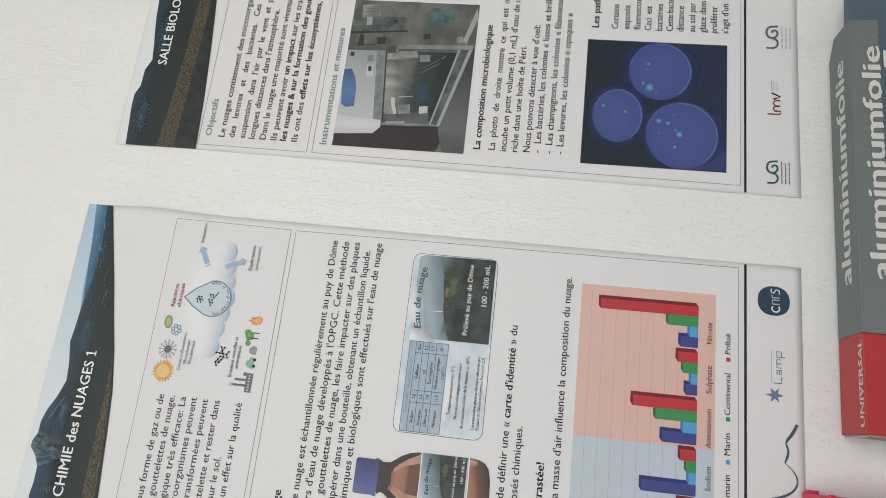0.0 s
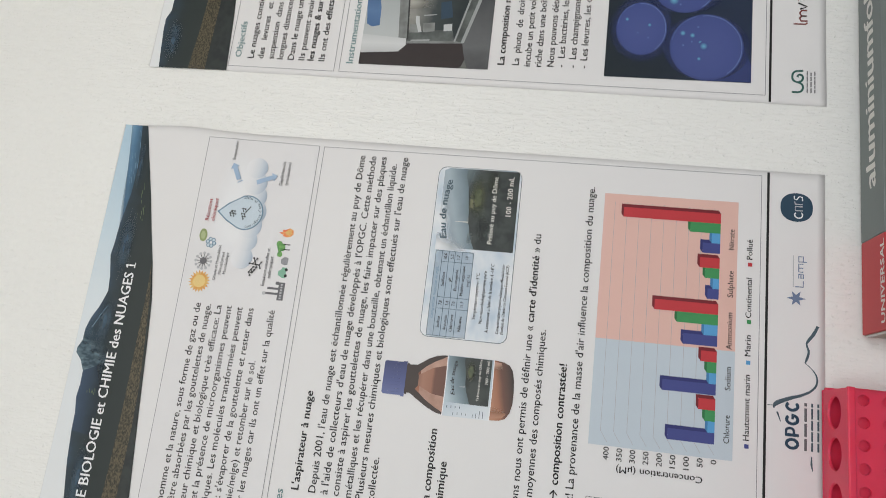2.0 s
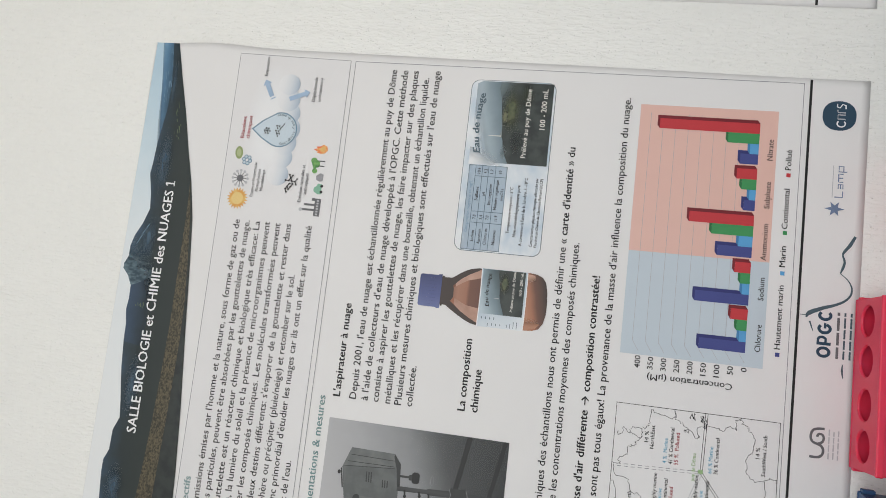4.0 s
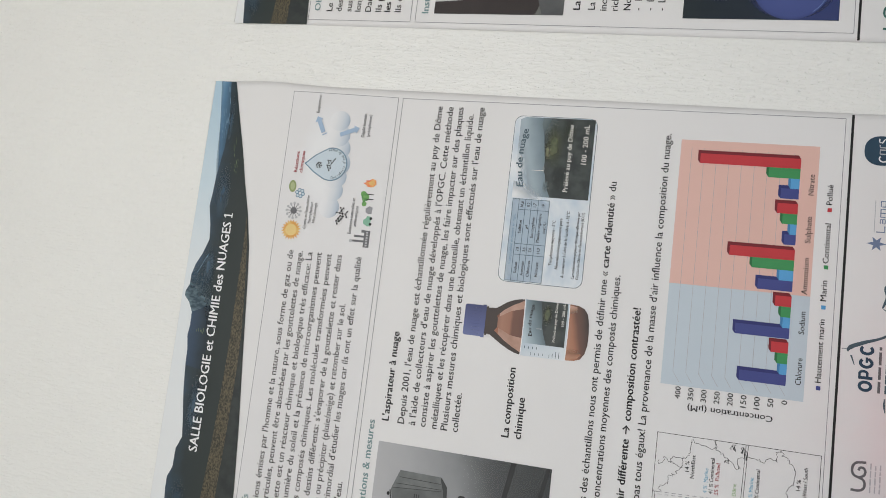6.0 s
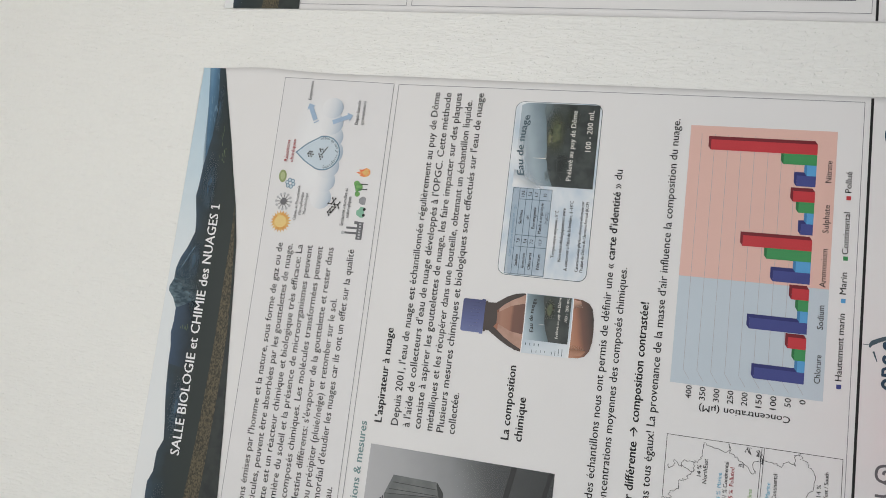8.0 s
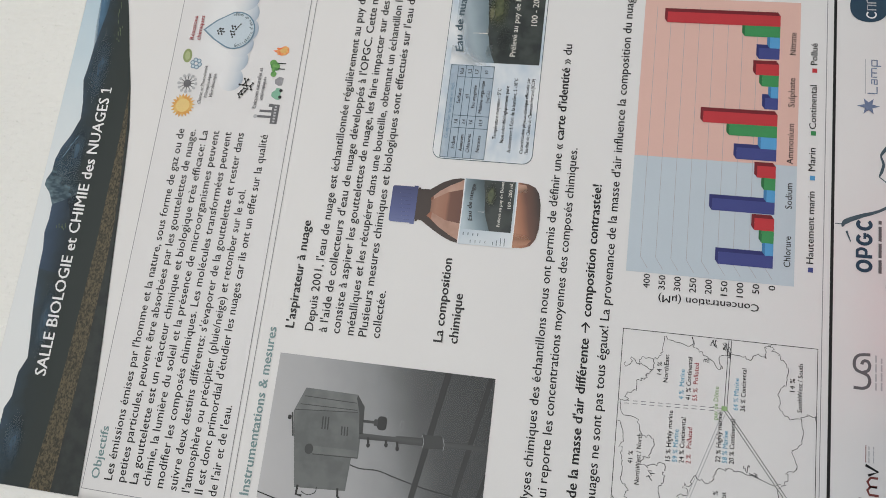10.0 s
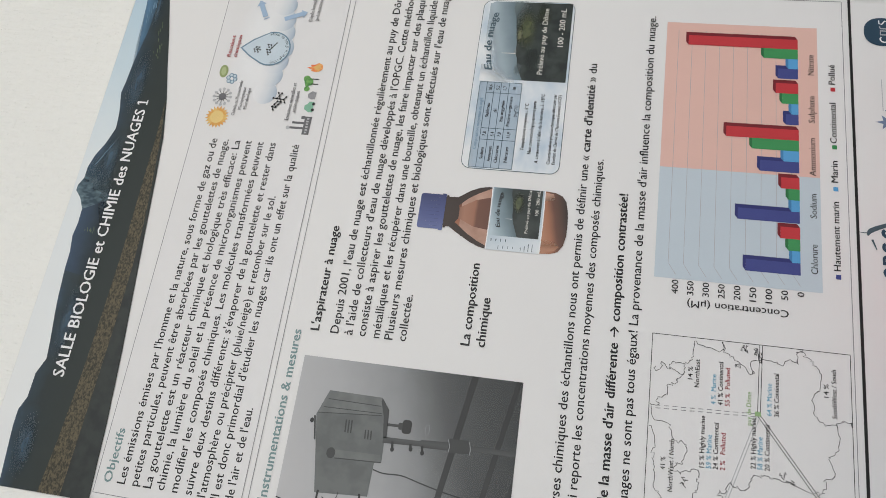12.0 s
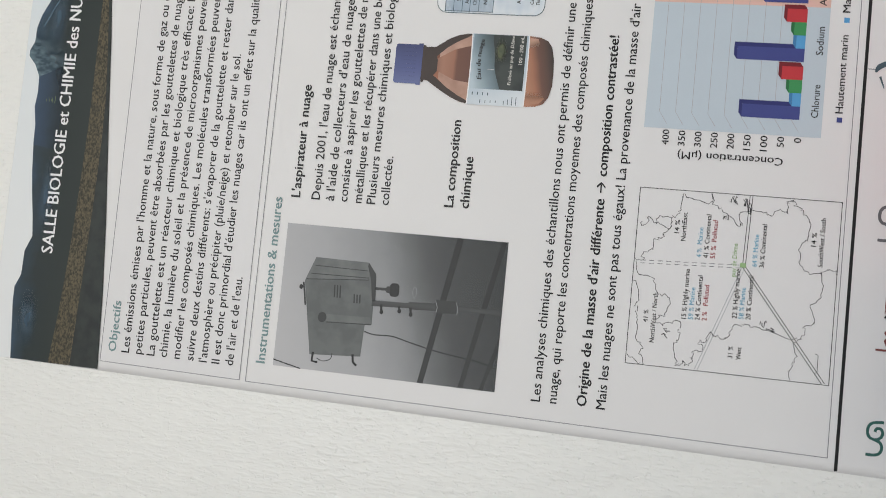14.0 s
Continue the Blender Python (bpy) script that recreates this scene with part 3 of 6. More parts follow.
# ---- first poster: the picture of the droplet in its cloud ----
dia = empty("cloud_diagram")
dia.parent = one_ob
ink(ONE, "panel", flat([(0.0178, 1.5918), (0.5802, 1.5918), (0.5832, 1.7332), (0.0193, 1.7312)]), PANEL, 0.5, dia)
LOW = [(0.436, 1.664, 0.0135, 0.0135), (0.457, 1.662, 0.0135, 0.0135), (0.475, 1.661, 0.0150, 0.0150), (0.492, 1.659, 0.0160, 0.0155), (0.511, 1.661, 0.0145, 0.0150), (0.528, 1.663, 0.0145, 0.0145), (0.547, 1.6645, 0.0130, 0.0135)]
TOPC, GROUNDC = (0.775, 0.785, 0.80), (0.722, 0.718, 0.727)
ink(ONE, "cloud_crown", disc(0.494, 1.6800, 0.078, 0.034, 48), glow_ink("cloud_crown_ink", 0.494, 1.6800, 0.078, 0.034, [(0, TOPC), (0.45, (0.765, 0.775, 0.79)), (0.75, (0.735, 0.74, 0.755)), (1, GROUNDC)]), 2, dia)
for k, (x, z, rx, rz) in enumerate(LOW):
    puff = ramp_ink("cloud_puff_ink", (x, z - rz), (x + 0.3 * rx, z + rz), [(0, (0.36, 0.44, 0.54)), (0.15, (0.48, 0.545, 0.62)), (0.40, (0.63, 0.665, 0.705)), (0.70, (0.73, 0.74, 0.76)), (1, (0.768, 0.776, 0.792))])
    ink(ONE, "cloud_puff", disc(x, z, rx, rz), puff, 2.6 + 0.3 * k, dia)


def drop_shape(s):
    cx, cz, r = 0.4905, 1.6685, 0.0205 * s
    pts = [(cx + r * math.cos(radians(a)), cz + r * math.sin(radians(a))) for a in range(155, 386, 11)]
    return flat(pts + [(cx + 0.010 * s, cz + 0.022 * s), (cx - 0.001, cz + 0.0345 * s), (cx - 0.011 * s, cz + 0.022 * s)])


ink(ONE, "droplet_rim", drop_shape(1.05), DROP_D, 7.6, dia)
ink(ONE, "droplet", drop_shape(0.98), DROP, 8.2, dia)
for k, ch in enumerate("Gouttelette d'eau de nuage"):
    if ch != " ":
        a = 186 + k * 7.4
        px, pz = 0.4905 + 0.0192 * math.cos(radians(a)), 1.6685 + 0.0192 * math.sin(radians(a))
        write(ONE, ch, px, pz, px + (0.0010 if ch in "tl'" else 0.0019), 0.0038, SLATE, "letter", 9.2, dia, a + 90)


def molecule(cx, cz, s, seed, parent):
    """Black rods and beads of a drawn molecule."""
    rng = random.Random(seed)
    pts = [(cx, cz)]
    for k in range(13):
        b = rng.choice(pts[-7:])
        a = radians(rng.choice((25, 85, 145, 205, 265, 325)))
        p = (b[0] + s * math.cos(a), b[1] + s * math.sin(a))
        ink(ONE, "bond", stroke([b, p], s * 0.22), BLACK, 9 + 0.03 * k, parent)
        pts.append(p)
    for p in pts:
        ink(ONE, "atom", disc(p[0], p[1], s * 0.27, n=10), BLACK, 9.6, parent)


molecule(0.4915, 1.6860, 0.0036, 3, dia)
molecule(0.4915, 1.6680, 0.0036, 8, dia)
molecule(0.4225, 1.6455, 0.0040, 12, dia)
molecule(0.4365, 1.6480, 0.0040, 21, dia)


def arrow(ax, az, bx, bz, w):
    d = Vector((bx - ax, bz - az))
    u = d.normalized()
    p = Vector((-u.y, u.x))
    a, b, n = Vector((ax, az)), Vector((bx, bz)), Vector((bx, bz)) - u * w * 1.1
    return flat([tuple(q) for q in (a - p * w / 2, n - p * w / 2, n - p * w, b, n + p * w, n + p * w / 2, a + p * w / 2)])


ink(ONE, "arrow", arrow(0.5310, 1.6848, 0.5515, 1.6955, 0.0058), ARROW, 7.6, dia)
ink(ONE, "arrow_tail", stroke([(0.5272, 1.6862), (0.5305, 1.6800)], 0.0012), ARROW, 7.8, dia)
ink(ONE, "arrow", arrow(0.5290, 1.6620, 0.5390, 1.6372, 0.0055), ARROW, 7.6, dia)
write(ONE, [("Réactions", 0.004)], 0.4772, 1.7134, 0.5042, 0.0046, MAROON, "caption", 9, dia)
write(ONE, [("chimiques", 0.004)], 0.4770, 1.7060, 0.5052, 0.0046, MAROON, "caption", 9, dia)
write(ONE, "Evaporation", 0.5560, 1.6942, 0.5795, 0.0040, GREY, "caption", 9, dia)
write(ONE, [("Dépôt", 0.008), (" humide", 0.0)], 0.5274, 1.6298, 0.5574, 0.0042, GREY, "caption", 9, dia)
write(ONE, "(précipitation)", 0.5280, 1.6230, 0.5568, 0.0038, GREY, "caption", 9, dia)
write(ONE, [("Emissions naturelles et", 0.007)], 0.4050, 1.6306, 0.4497, 0.0040, GREY, "caption", 9, dia)
write(ONE, [("anthropiques", 0.007)], 0.4144, 1.6250, 0.4400, 0.0040, GREY, "caption", 9, dia)
for k, (text, x0, x1) in enumerate((("Chimie et Photochimie", 0.406, 0.4486), ("Microphysique", 0.4135, 0.4406), ("Microbiologie", 0.4144, 0.4402))):
    write(ONE, text, x0, 1.6914 - 0.0057 * k, x1, 0.0036, GREY, "caption", 9, dia)
rays = []
for k in range(40):
    r = 0.0135 if k % 2 else 0.0098
    rays.append((0.4035 + r * math.cos(math.tau * k / 40), 1.7105 + r * math.sin(math.tau * k / 40)))
ink(ONE, "sun", flat(rays), SUN, 3, dia)
ink(ONE, "sun_face", disc(0.4035, 1.7105, 0.0075), mat("bright_sun_ink", (0.76, 0.56, 0.22), 0.5, 0.08), 4, dia)
for k in range(12):
    a = math.tau * k / 12
    ink(ONE, "crystal_arm", stroke([(0.428, 1.7105), (0.428 + 0.0095 * math.cos(a), 1.7105 + 0.0095 * math.sin(a))], 0.0008), GREY, 4, dia)
    ink(ONE, "crystal_bead", disc(0.428 + 0.0095 * math.cos(a), 1.7105 + 0.0095 * math.sin(a), 0.0017, n=10), PALE, 4.5, dia)
ink(ONE, "crystal_core", disc(0.428, 1.7105, 0.0042, n=14), GREY, 4.6, dia)
ink(ONE, "microbe", disc(0.4592, 1.7166, 0.0078, 0.0050, turn=0.1), GERM, 3, dia)
ink(ONE, "microbe_core", disc(0.4592, 1.7166, 0.0050, 0.0028, turn=0.1), mat("pale_olive_ink", (0.40, 0.46, 0.24), 0.5, 0.1), 4, dia)
for k in range(6):
    a = math.tau * k / 6 + 0.3
    ink(ONE, "blue_cell", disc(0.4508 + 0.0042 * math.cos(a), 1.7053 + 0.0042 * math.sin(a), 0.0026, n=12), DROP_D, 3, dia)
    ink(ONE, "blue_cell_core", disc(0.4508 + 0.0042 * math.cos(a), 1.7053 + 0.0042 * math.sin(a), 0.0016, n=12), DROP, 4, dia)
works = merge(rect(0.390, 1.6055, 0.411, 1.613), rect(0.396, 1.613, 0.3985, 1.6275), rect(0.402, 1.613, 0.4045, 1.626), rect(0.408, 1.613, 0.4115, 1.617))
ink(ONE, "factory", works, GREY, 3, dia)
for k in range(6):
    ink(ONE, "factory_window", rect(0.3915 + 0.0032 * k, 1.608, 0.3933 + 0.0032 * k, 1.6105), PALE, 4, dia)
ink(ONE, "factory_smoke", disc(0.397, 1.6295, 0.0022, n=12), PALE, 3, dia)
ink(ONE, "printed_car", flat([(0.4165, 1.607), (0.4285, 1.607), (0.4290, 1.612), (0.426, 1.6135), (0.4240, 1.6165), (0.4195, 1.6165), (0.4175, 1.613), (0.4162, 1.611)]), CARINK, 3, dia)
for x in (0.4192, 0.4262):
    ink(ONE, "printed_wheel", disc(x, 1.607, 0.0018, n=12), BLACK, 4, dia)
ink(ONE, "stone", flat([(0.432, 1.607), (0.440, 1.6065), (0.4415, 1.611), (0.438, 1.6155), (0.4335, 1.615), (0.4315, 1.611)]), mat("grey_stone_ink", (0.28, 0.28, 0.30), 0.5, 0.2, 200), 3, dia)
rng = random.Random(9)
for k in range(16):
    ink(ONE, "foliage", disc(0.4525 + rng.gauss(0, 0.0038), 1.6185 + rng.gauss(0, 0.0022), rng.uniform(0.0022, 0.004), n=10), LEAF, 3 + 0.05 * k, dia)
for x in (0.450, 0.456):
    ink(ONE, "stem", stroke([(x, 1.607), (x, 1.615)], 0.0011), BLACK, 3.8, dia)
ink(ONE, "flame", flat([(0.4655, 1.609), (0.469, 1.6055), (0.474, 1.6065), (0.476, 1.611), (0.4735, 1.6155), (0.4735, 1.620), (0.471, 1.6185), (0.470, 1.6235), (0.4675, 1.618), (0.466, 1.6185), (0.4648, 1.6135)]), FLAME, 3, dia)
ink(ONE, "flame_core", flat([(0.468, 1.609), (0.4725, 1.6085), (0.4735, 1.612), (0.4705, 1.617), (0.4675, 1.613)]), SUN, 4, dia)


# ---- first poster: photograph of the cloud collector ----
def local(x0, z0, x1, z1):
    """A picture's own coordinates: a to the right, b down, from 0 to 1."""
    return lambda pts: [(x0 + a * (x1 - x0), z1 - b * (z1 - z0)) for a, b in pts]


pic = empty("collector_photograph")
pic.parent = one_ob
P = local(0.0345, 1.3585, 0.1650, 1.5610)
FOG = ramp_ink("printed_fog", (0.06, 1.56), (0.15, 1.36), [(0, (0.47, 0.47, 0.485)), (0.35, (0.37, 0.375, 0.39)), (0.58, (0.24, 0.25, 0.26)), (0.75, (0.13, 0.137, 0.142)), (1, (0.065, 0.070, 0.073))], grain=0.08)
CASE = two_tone("printed_grey_case", (0.095, 0.105, 0.105), (0.125, 0.135, 0.135), 60)
CASE_D = mat("printed_dark_case", (0.034, 0.037, 0.038), 0.5, 0.1)
CASE_F = two_tone("printed_case_front", (0.115, 0.125, 0.125), (0.150, 0.160, 0.160), 60)
FOGL = mat("printed_pale_fog", (0.30, 0.31, 0.32), 0.5, 0.05)
RAILG = ramp_ink("printed_grey_rail", (0.16, 1.40), (0.04, 1.38), [(0, (0.012, 0.013, 0.014)), (0.5, (0.020, 0.022, 0.023)), (1, (0.034, 0.037, 0.038))])
RAIL = mat("printed_rail", (0.012, 0.013, 0.014), 0.5, 0.15)
ink(ONE, "fog", flat(P([(0, 0), (1, 0), (1, 1), (0, 1)])), FOG, 1, pic)
ink(ONE, "low_fog", flat(P([(0, 0.52), (1, 0.46), (1, 1), (0, 1)])), fade(mat("printed_dark_fog", (0.05, 0.056, 0.058), 0.5, 0.1), P([(0.6, 0.80)])[0], P([(0.5, 0.50)])[0], 0.35), 2, pic)
ink(ONE, "collector_case", flat(P([(0.106, 0.165), (0.436, 0.128), (0.612, 0.108), (0.780, 0.150), (0.776, 0.394), (0.700, 0.432), (0.515, 0.440), (0.500, 0.432), (0.359, 0.434), (0.346, 0.403), (0.130, 0.397)])), CASE, 3, pic)
ink(ONE, "case_front", flat(P([(0.622, 0.112), (0.780, 0.150), (0.776, 0.394), (0.655, 0.402)])), CASE_F, 3.6, pic)
ink(ONE, "case_foot", flat(P([(0.776, 0.394), (0.700, 0.432), (0.515, 0.440), (0.515, 0.424), (0.655, 0.412), (0.750, 0.392)])), CASE_D, 4, pic)
ink(ONE, "case_lip", stroke(P([(0.44, 0.122), (0.60, 0.103)]), 0.0014), CASE_D, 4, pic)
ink(ONE, "case_knob", disc(*P([(0.565, 0.094)])[0], 0.0022, 0.0018, n=12), RAIL, 4, pic)
ink(ONE, "case_edge", stroke(P([(0.622, 0.114), (0.657, 0.404)]), 0.0007), CASE_D, 4.4, pic)
for a0, b0, a1, b1 in ((0.722, 0.150, 0.718, 0.394), (0.664, 0.135, 0.670, 0.402)):
    ink(ONE, "louvre", stroke(P([(a0, b0), (a1, b1)]), 0.0007), CASE_D, 4.6, pic)
for a, b, w in ((0.515, 0.252, 0.085), (0.490, 0.345, 0.060)):
    for k in range(3):
        ink(ONE, "plate", stroke(P([(a, b + 0.013 * k), (a + w, b - 0.003 + 0.013 * k)]), 0.0012), CASE_D, 5, pic)
ink(ONE, "side_tube", flat(P([(0.338, 0.225), (0.395, 0.222), (0.402, 0.425), (0.352, 0.434)])), CASE_F, 4.4, pic)
ink(ONE, "side_tube_edge", stroke(P([(0.340, 0.226), (0.354, 0.432)]), 0.0009), CASE_D, 4.8, pic)
ink(ONE, "handle", disc(*P([(0.370, 0.206)])[0], 0.0046, 0.0040), CASE_D, 5, pic)
MAST = ramp_ink("printed_mast", P([(0.47, 0.6)])[0], P([(0.58, 0.6)])[0], [(0, (0.026, 0.028, 0.030)), (0.45, (0.060, 0.064, 0.066)), (1, (0.016, 0.018, 0.019))])
ink(ONE, "mast", flat(P([(0.482, 0.425), (0.522, 0.425), (0.528, 0.600), (0.535, 0.715), (0.542, 0.80), (0.545, 1.0), (0.510, 1.0), (0.508, 0.80), (0.500, 0.715), (0.494, 0.600)])), MAST, 4, pic)
ink(ONE, "mast_tube", flat(P([(0.486, 0.595), (0.536, 0.590), (0.546, 0.715), (0.494, 0.718)])), MAST, 4.4, pic)
ink(ONE, "mast_sleeve", flat(P([(0.478, 0.715), (0.570, 0.705), (0.572, 0.795), (0.490, 0.805)])), CASE_D, 5, pic)
for b in (0.712, 0.803):
    ink(ONE, "sleeve_band", stroke(P([(0.482, b + 0.003), (0.520, b + 0.006), (0.566, b - 0.004)]), 0.0006), FOGL, 5.4, pic)
ink(ONE, "funnel_neck", stroke(P([(0.604, 0.432), (0.606, 0.500)]), 0.0024), CASE_D, 4, pic)
ink(ONE, "funnel", flat(rounded(*P([(0.560, 0.542)])[0], *P([(0.652, 0.500)])[0], 0.0030)), RAIL, 5, pic)
ink(ONE, "funnel_collar", flat(rounded(*P([(0.582, 0.502)])[0], *P([(0.628, 0.484)])[0], 0.0012)), CASE_D, 5.2, pic)
ink(ONE, "drip_ring", ring(*P([(0.605, 0.612)])[0], 0.0046, 0.0018, 0.0004, 24), FOGL, 4, pic)
for a, b in ((0.449, 0.472), (0.467, 0.552), (0.453, 0.604)):
    ink(ONE, "clamp", stroke(P([(a, b), (0.50, b - 0.004)]), 0.0020), RAIL, 5, pic)
    ink(ONE, "clamp_knob", disc(*P([(a, b)])[0], 0.0021, 0.0017, n=10), RAIL, 5.2, pic)
for pts in ([(0.125, 0.180), (0.062, 0.178), (0.058, 0.205)], [(0.140, 0.362), (0.088, 0.366), (0.066, 0.384)]):
    ink(ONE, "hook", stroke(P(pts), 0.0020), RAIL, 4, pic)
ink(ONE, "lead", stroke(P(bend([(0.085, 0.200), (0.070, 0.230), (0.090, 0.262), (0.130, 0.268)], 4)), 0.0007), CASE_D, 4, pic)
ink(ONE, "cable", stroke(P(bend([(0.304, 0.403), (0.289, 0.452), (0.292, 0.530), (0.264, 0.610), (0.221, 0.744), (0.186, 0.919), (0.150, 0.998)], 4)), 0.0011), CASE_D, 4, pic)
ink(ONE, "cable", stroke(P([(0.0, 0.13), (0.043, 0.0)]), 0.0010), RAIL, 4, pic)
ink(ONE, "railing", flat(P([(0, 0.661), (1, 0.777), (1, 0.806), (0, 0.686)])), RAILG, 3, pic)
ink(ONE, "railing", flat(P([(0, 0.840), (0.5, 0.905), (1, 0.972), (1, 0.994), (0.5, 0.928), (0, 0.861)])), RAILG, 3, pic)
ink(ONE, "railing", flat(P([(0, 0.931), (0.38, 1.0), (0.28, 1.0), (0, 0.948)])), RAILG, 3, pic)

# ---- first poster: the brown bottle ----
bot = empty("bottle_picture")
bot.parent = one_ob
GLASS = [(0.3045, 1.452), (0.3345, 1.452), (0.3350, 1.4400), (0.3385, 1.4350), (0.3430, 1.4285), (0.3468, 1.4200), (0.3484, 1.4120), (0.3487, 1.3550), (0.3478, 1.3470), (0.3450, 1.3405), (0.3395, 1.3365), (0.3290, 1.3342), (0.3170, 1.3335), (0.3050, 1.3337), (0.2950, 1.3360), (0.2885, 1.3405), (0.2862, 1.3470), (0.2856, 1.3550), (0.2853, 1.4080), (0.2868, 1.4150), (0.2905, 1.4235), (0.2960, 1.4330), (0.3005, 1.4400), (0.3040, 1.4450)]
ink(ONE, "glass", flat(GLASS), AMBER, 2, bot)
PALEG = two_tone("printed_pale_glass", (0.36, 0.20, 0.145), (0.50, 0.31, 0.24), 70, lo=0.3, hi=0.7)
LIQ = ramp_ink("printed_brown_liquid", (0.32, 1.440), (0.32, 1.404), [(0, (0.20, 0.095, 0.06)), (0.25, (0.36, 0.175, 0.115)), (0.52, (0.31, 0.14, 0.088)), (0.6, (0.155, 0.065, 0.042)), (1, (0.13, 0.055, 0.038))], grain=0.06)
BASEG = ramp_ink("printed_base_glass", (0.317, 1.358), (0.322, 1.333), [(0, (0.44, 0.22, 0.135)), (0.3, (0.36, 0.155, 0.09)), (0.55, (0.14, 0.065, 0.045)), (1, (0.045, 0.030, 0.026))], grain=0.10)
ink(ONE, "shoulder_glass", flat([(0.2870, 1.407), (0.3470, 1.407), (0.3462, 1.415), (0.3415, 1.4255), (0.3345, 1.4355), (0.3060, 1.4355), (0.2975, 1.4265), (0.2900, 1.416)]), PALEG, 2.6, bot)
ink(ONE, "glass_edge", flat([(0.3350, 1.4450), (0.3350, 1.4400), (0.3430, 1.4285), (0.3468, 1.4200), (0.3484, 1.4120), (0.3484, 1.4070), (0.3450, 1.4120), (0.3405, 1.4210), (0.3345, 1.4300), (0.3250, 1.4400), (0.3250, 1.4450)]), AMBER_D, 3, bot)
ink(ONE, "glass_edge", flat([(0.3040, 1.4450), (0.2960, 1.4330), (0.2905, 1.4235), (0.2868, 1.4150), (0.2853, 1.4080), (0.2880, 1.4080), (0.2925, 1.4170), (0.2990, 1.4275), (0.3075, 1.4380), (0.3120, 1.4450)]), AMBER_D, 3, bot)
ink(ONE, "liquid", flat([(0.3040, 1.4065), (0.3380, 1.4065), (0.3335, 1.4225), (0.3245, 1.4375), (0.3135, 1.4375), (0.3060, 1.4215)]), LIQ, 3.4, bot)
ink(ONE, "neck_shadow", flat([(0.3045, 1.4525), (0.3345, 1.4525), (0.3348, 1.4410), (0.3230, 1.4372), (0.3130, 1.4372), (0.3040, 1.4440)]), AMBER_D, 3.8, bot)
ink(ONE, "neck_ring", flat(rounded(0.3025, 1.4488, 0.3362, 1.4512, 0.0010)), AMBER_D, 4, bot)
ink(ONE, "base_glass", flat([(0.2856, 1.3585)] + [p for p in GLASS[::-1] if p[1] < 1.356] + [(0.3487, 1.3585)]), BASEG, 3, bot)
ink(ONE, "base_shine", flat([(0.2870, 1.3575), (0.3000, 1.3575), (0.2985, 1.3440), (0.2935, 1.3395), (0.2890, 1.3440)]), fade(mat("printed_base_shine", (0.42, 0.21, 0.13), 0.5, 0.1), (0.289, 1.35), (0.301, 1.35)), 3.6, bot)
ink(ONE, "base_shine", flat([(0.3375, 1.3575), (0.3472, 1.3575), (0.3465, 1.3490), (0.3400, 1.3470)]), fade(mat("printed_base_shine", (0.50, 0.30, 0.22), 0.5, 0.1), (0.346, 1.355), (0.336, 1.350)), 3.6, bot)
CAPG = fade(mat("cap_groove_ink", (0.035, 0.045, 0.15), 0.5, 0.1), (0.32, 1.458), (0.32, 1.474), 0.5)
ink(ONE, "cap", flat(rounded(0.3005, 1.4515, 0.3365, 1.4765, 0.0025)), CAPINK, 3, bot)
for k in range(9):
    x = 0.3035 + 0.0037 * k
    ink(ONE, "cap_groove", stroke([(x, 1.457), (x, 1.473)], 0.0002), CAPG, 4.6, bot)
ink(ONE, "cap_rim", rect(0.2995, 1.4515, 0.3375, 1.4555), CAPINK, 4.3, bot)
LABELBG = ramp_ink("label_sky_ink", (0.285, 1.38), (0.35, 1.41), [(0, (0.76, 0.79, 0.82)), (0.45, (0.50, 0.58, 0.65)), (1, (0.33, 0.42, 0.50))], grain=0.3)
HILLD = two_tone("printed_dark_hill", (0.017, 0.024, 0.024), (0.040, 0.050, 0.047), 60)
arc = lambda z, k: [(0.2848 + 0.0640 * j / 8, z - k * (1 - (j / 4 - 1) ** 2)) for j in range(9)]
ink(ONE, "label_edge", flat(arc(1.3568, 0.0006) + arc(1.4082, 0.0005)[::-1]), WHITE, 4, bot)
ink(ONE, "bottle_label", flat(arc(1.3578, 0.0006) + arc(1.4072, 0.0005)[::-1]), LABELBG, 4.4, bot)
LABELMIST = ramp_ink("label_mist_ink", (0.32, 1.407), (0.332, 1.376), [(0, (0.46, 0.55, 0.61)), (0.35, (0.24, 0.32, 0.37)), (0.7, (0.10, 0.145, 0.165)), (1, (0.035, 0.05, 0.055))], grain=0.25)
ink(ONE, "label_mist", flat([(0.2992, 1.3592), (0.3486, 1.3592), (0.3486, 1.4060), (0.2992, 1.4060)]), LABELMIST, 4.9, bot)
ink(ONE, "label_hill", flat([(0.2992, 1.3592), (0.3486, 1.3592), (0.3486, 1.3885), (0.3425, 1.3885), (0.336, 1.3870), (0.328, 1.3862), (0.320, 1.3858), (0.312, 1.3840), (0.305, 1.3815), (0.2992, 1.3795)]), HILLD, 5.4, bot)
ink(ONE, "label_meadow", disc(0.334, 1.381, 0.0140, 0.0065), soft(two_tone("printed_small_meadow", (0.04, 0.055, 0.03), (0.11, 0.125, 0.065), 160), 0.334, 1.381, 0.0140, 0.0065), 5.9, bot)
ink(ONE, "label_mast", stroke([(0.3170, 1.386), (0.3170, 1.392)], [0.0008, 0.0003]), PALE, 5.9, bot)
write(ONE, [("Eau de nuage", BOLD)], 0.3078, 1.3962, 0.3440, 0.0042, BLACK, "label_text", 6.6, bot, 0.0, 0.0022)
write(ONE, "Prélevé au puy de Dôme", 0.3040, 1.3700, 0.3482, 0.0030, CREAM, "label_text", 6.6, bot)
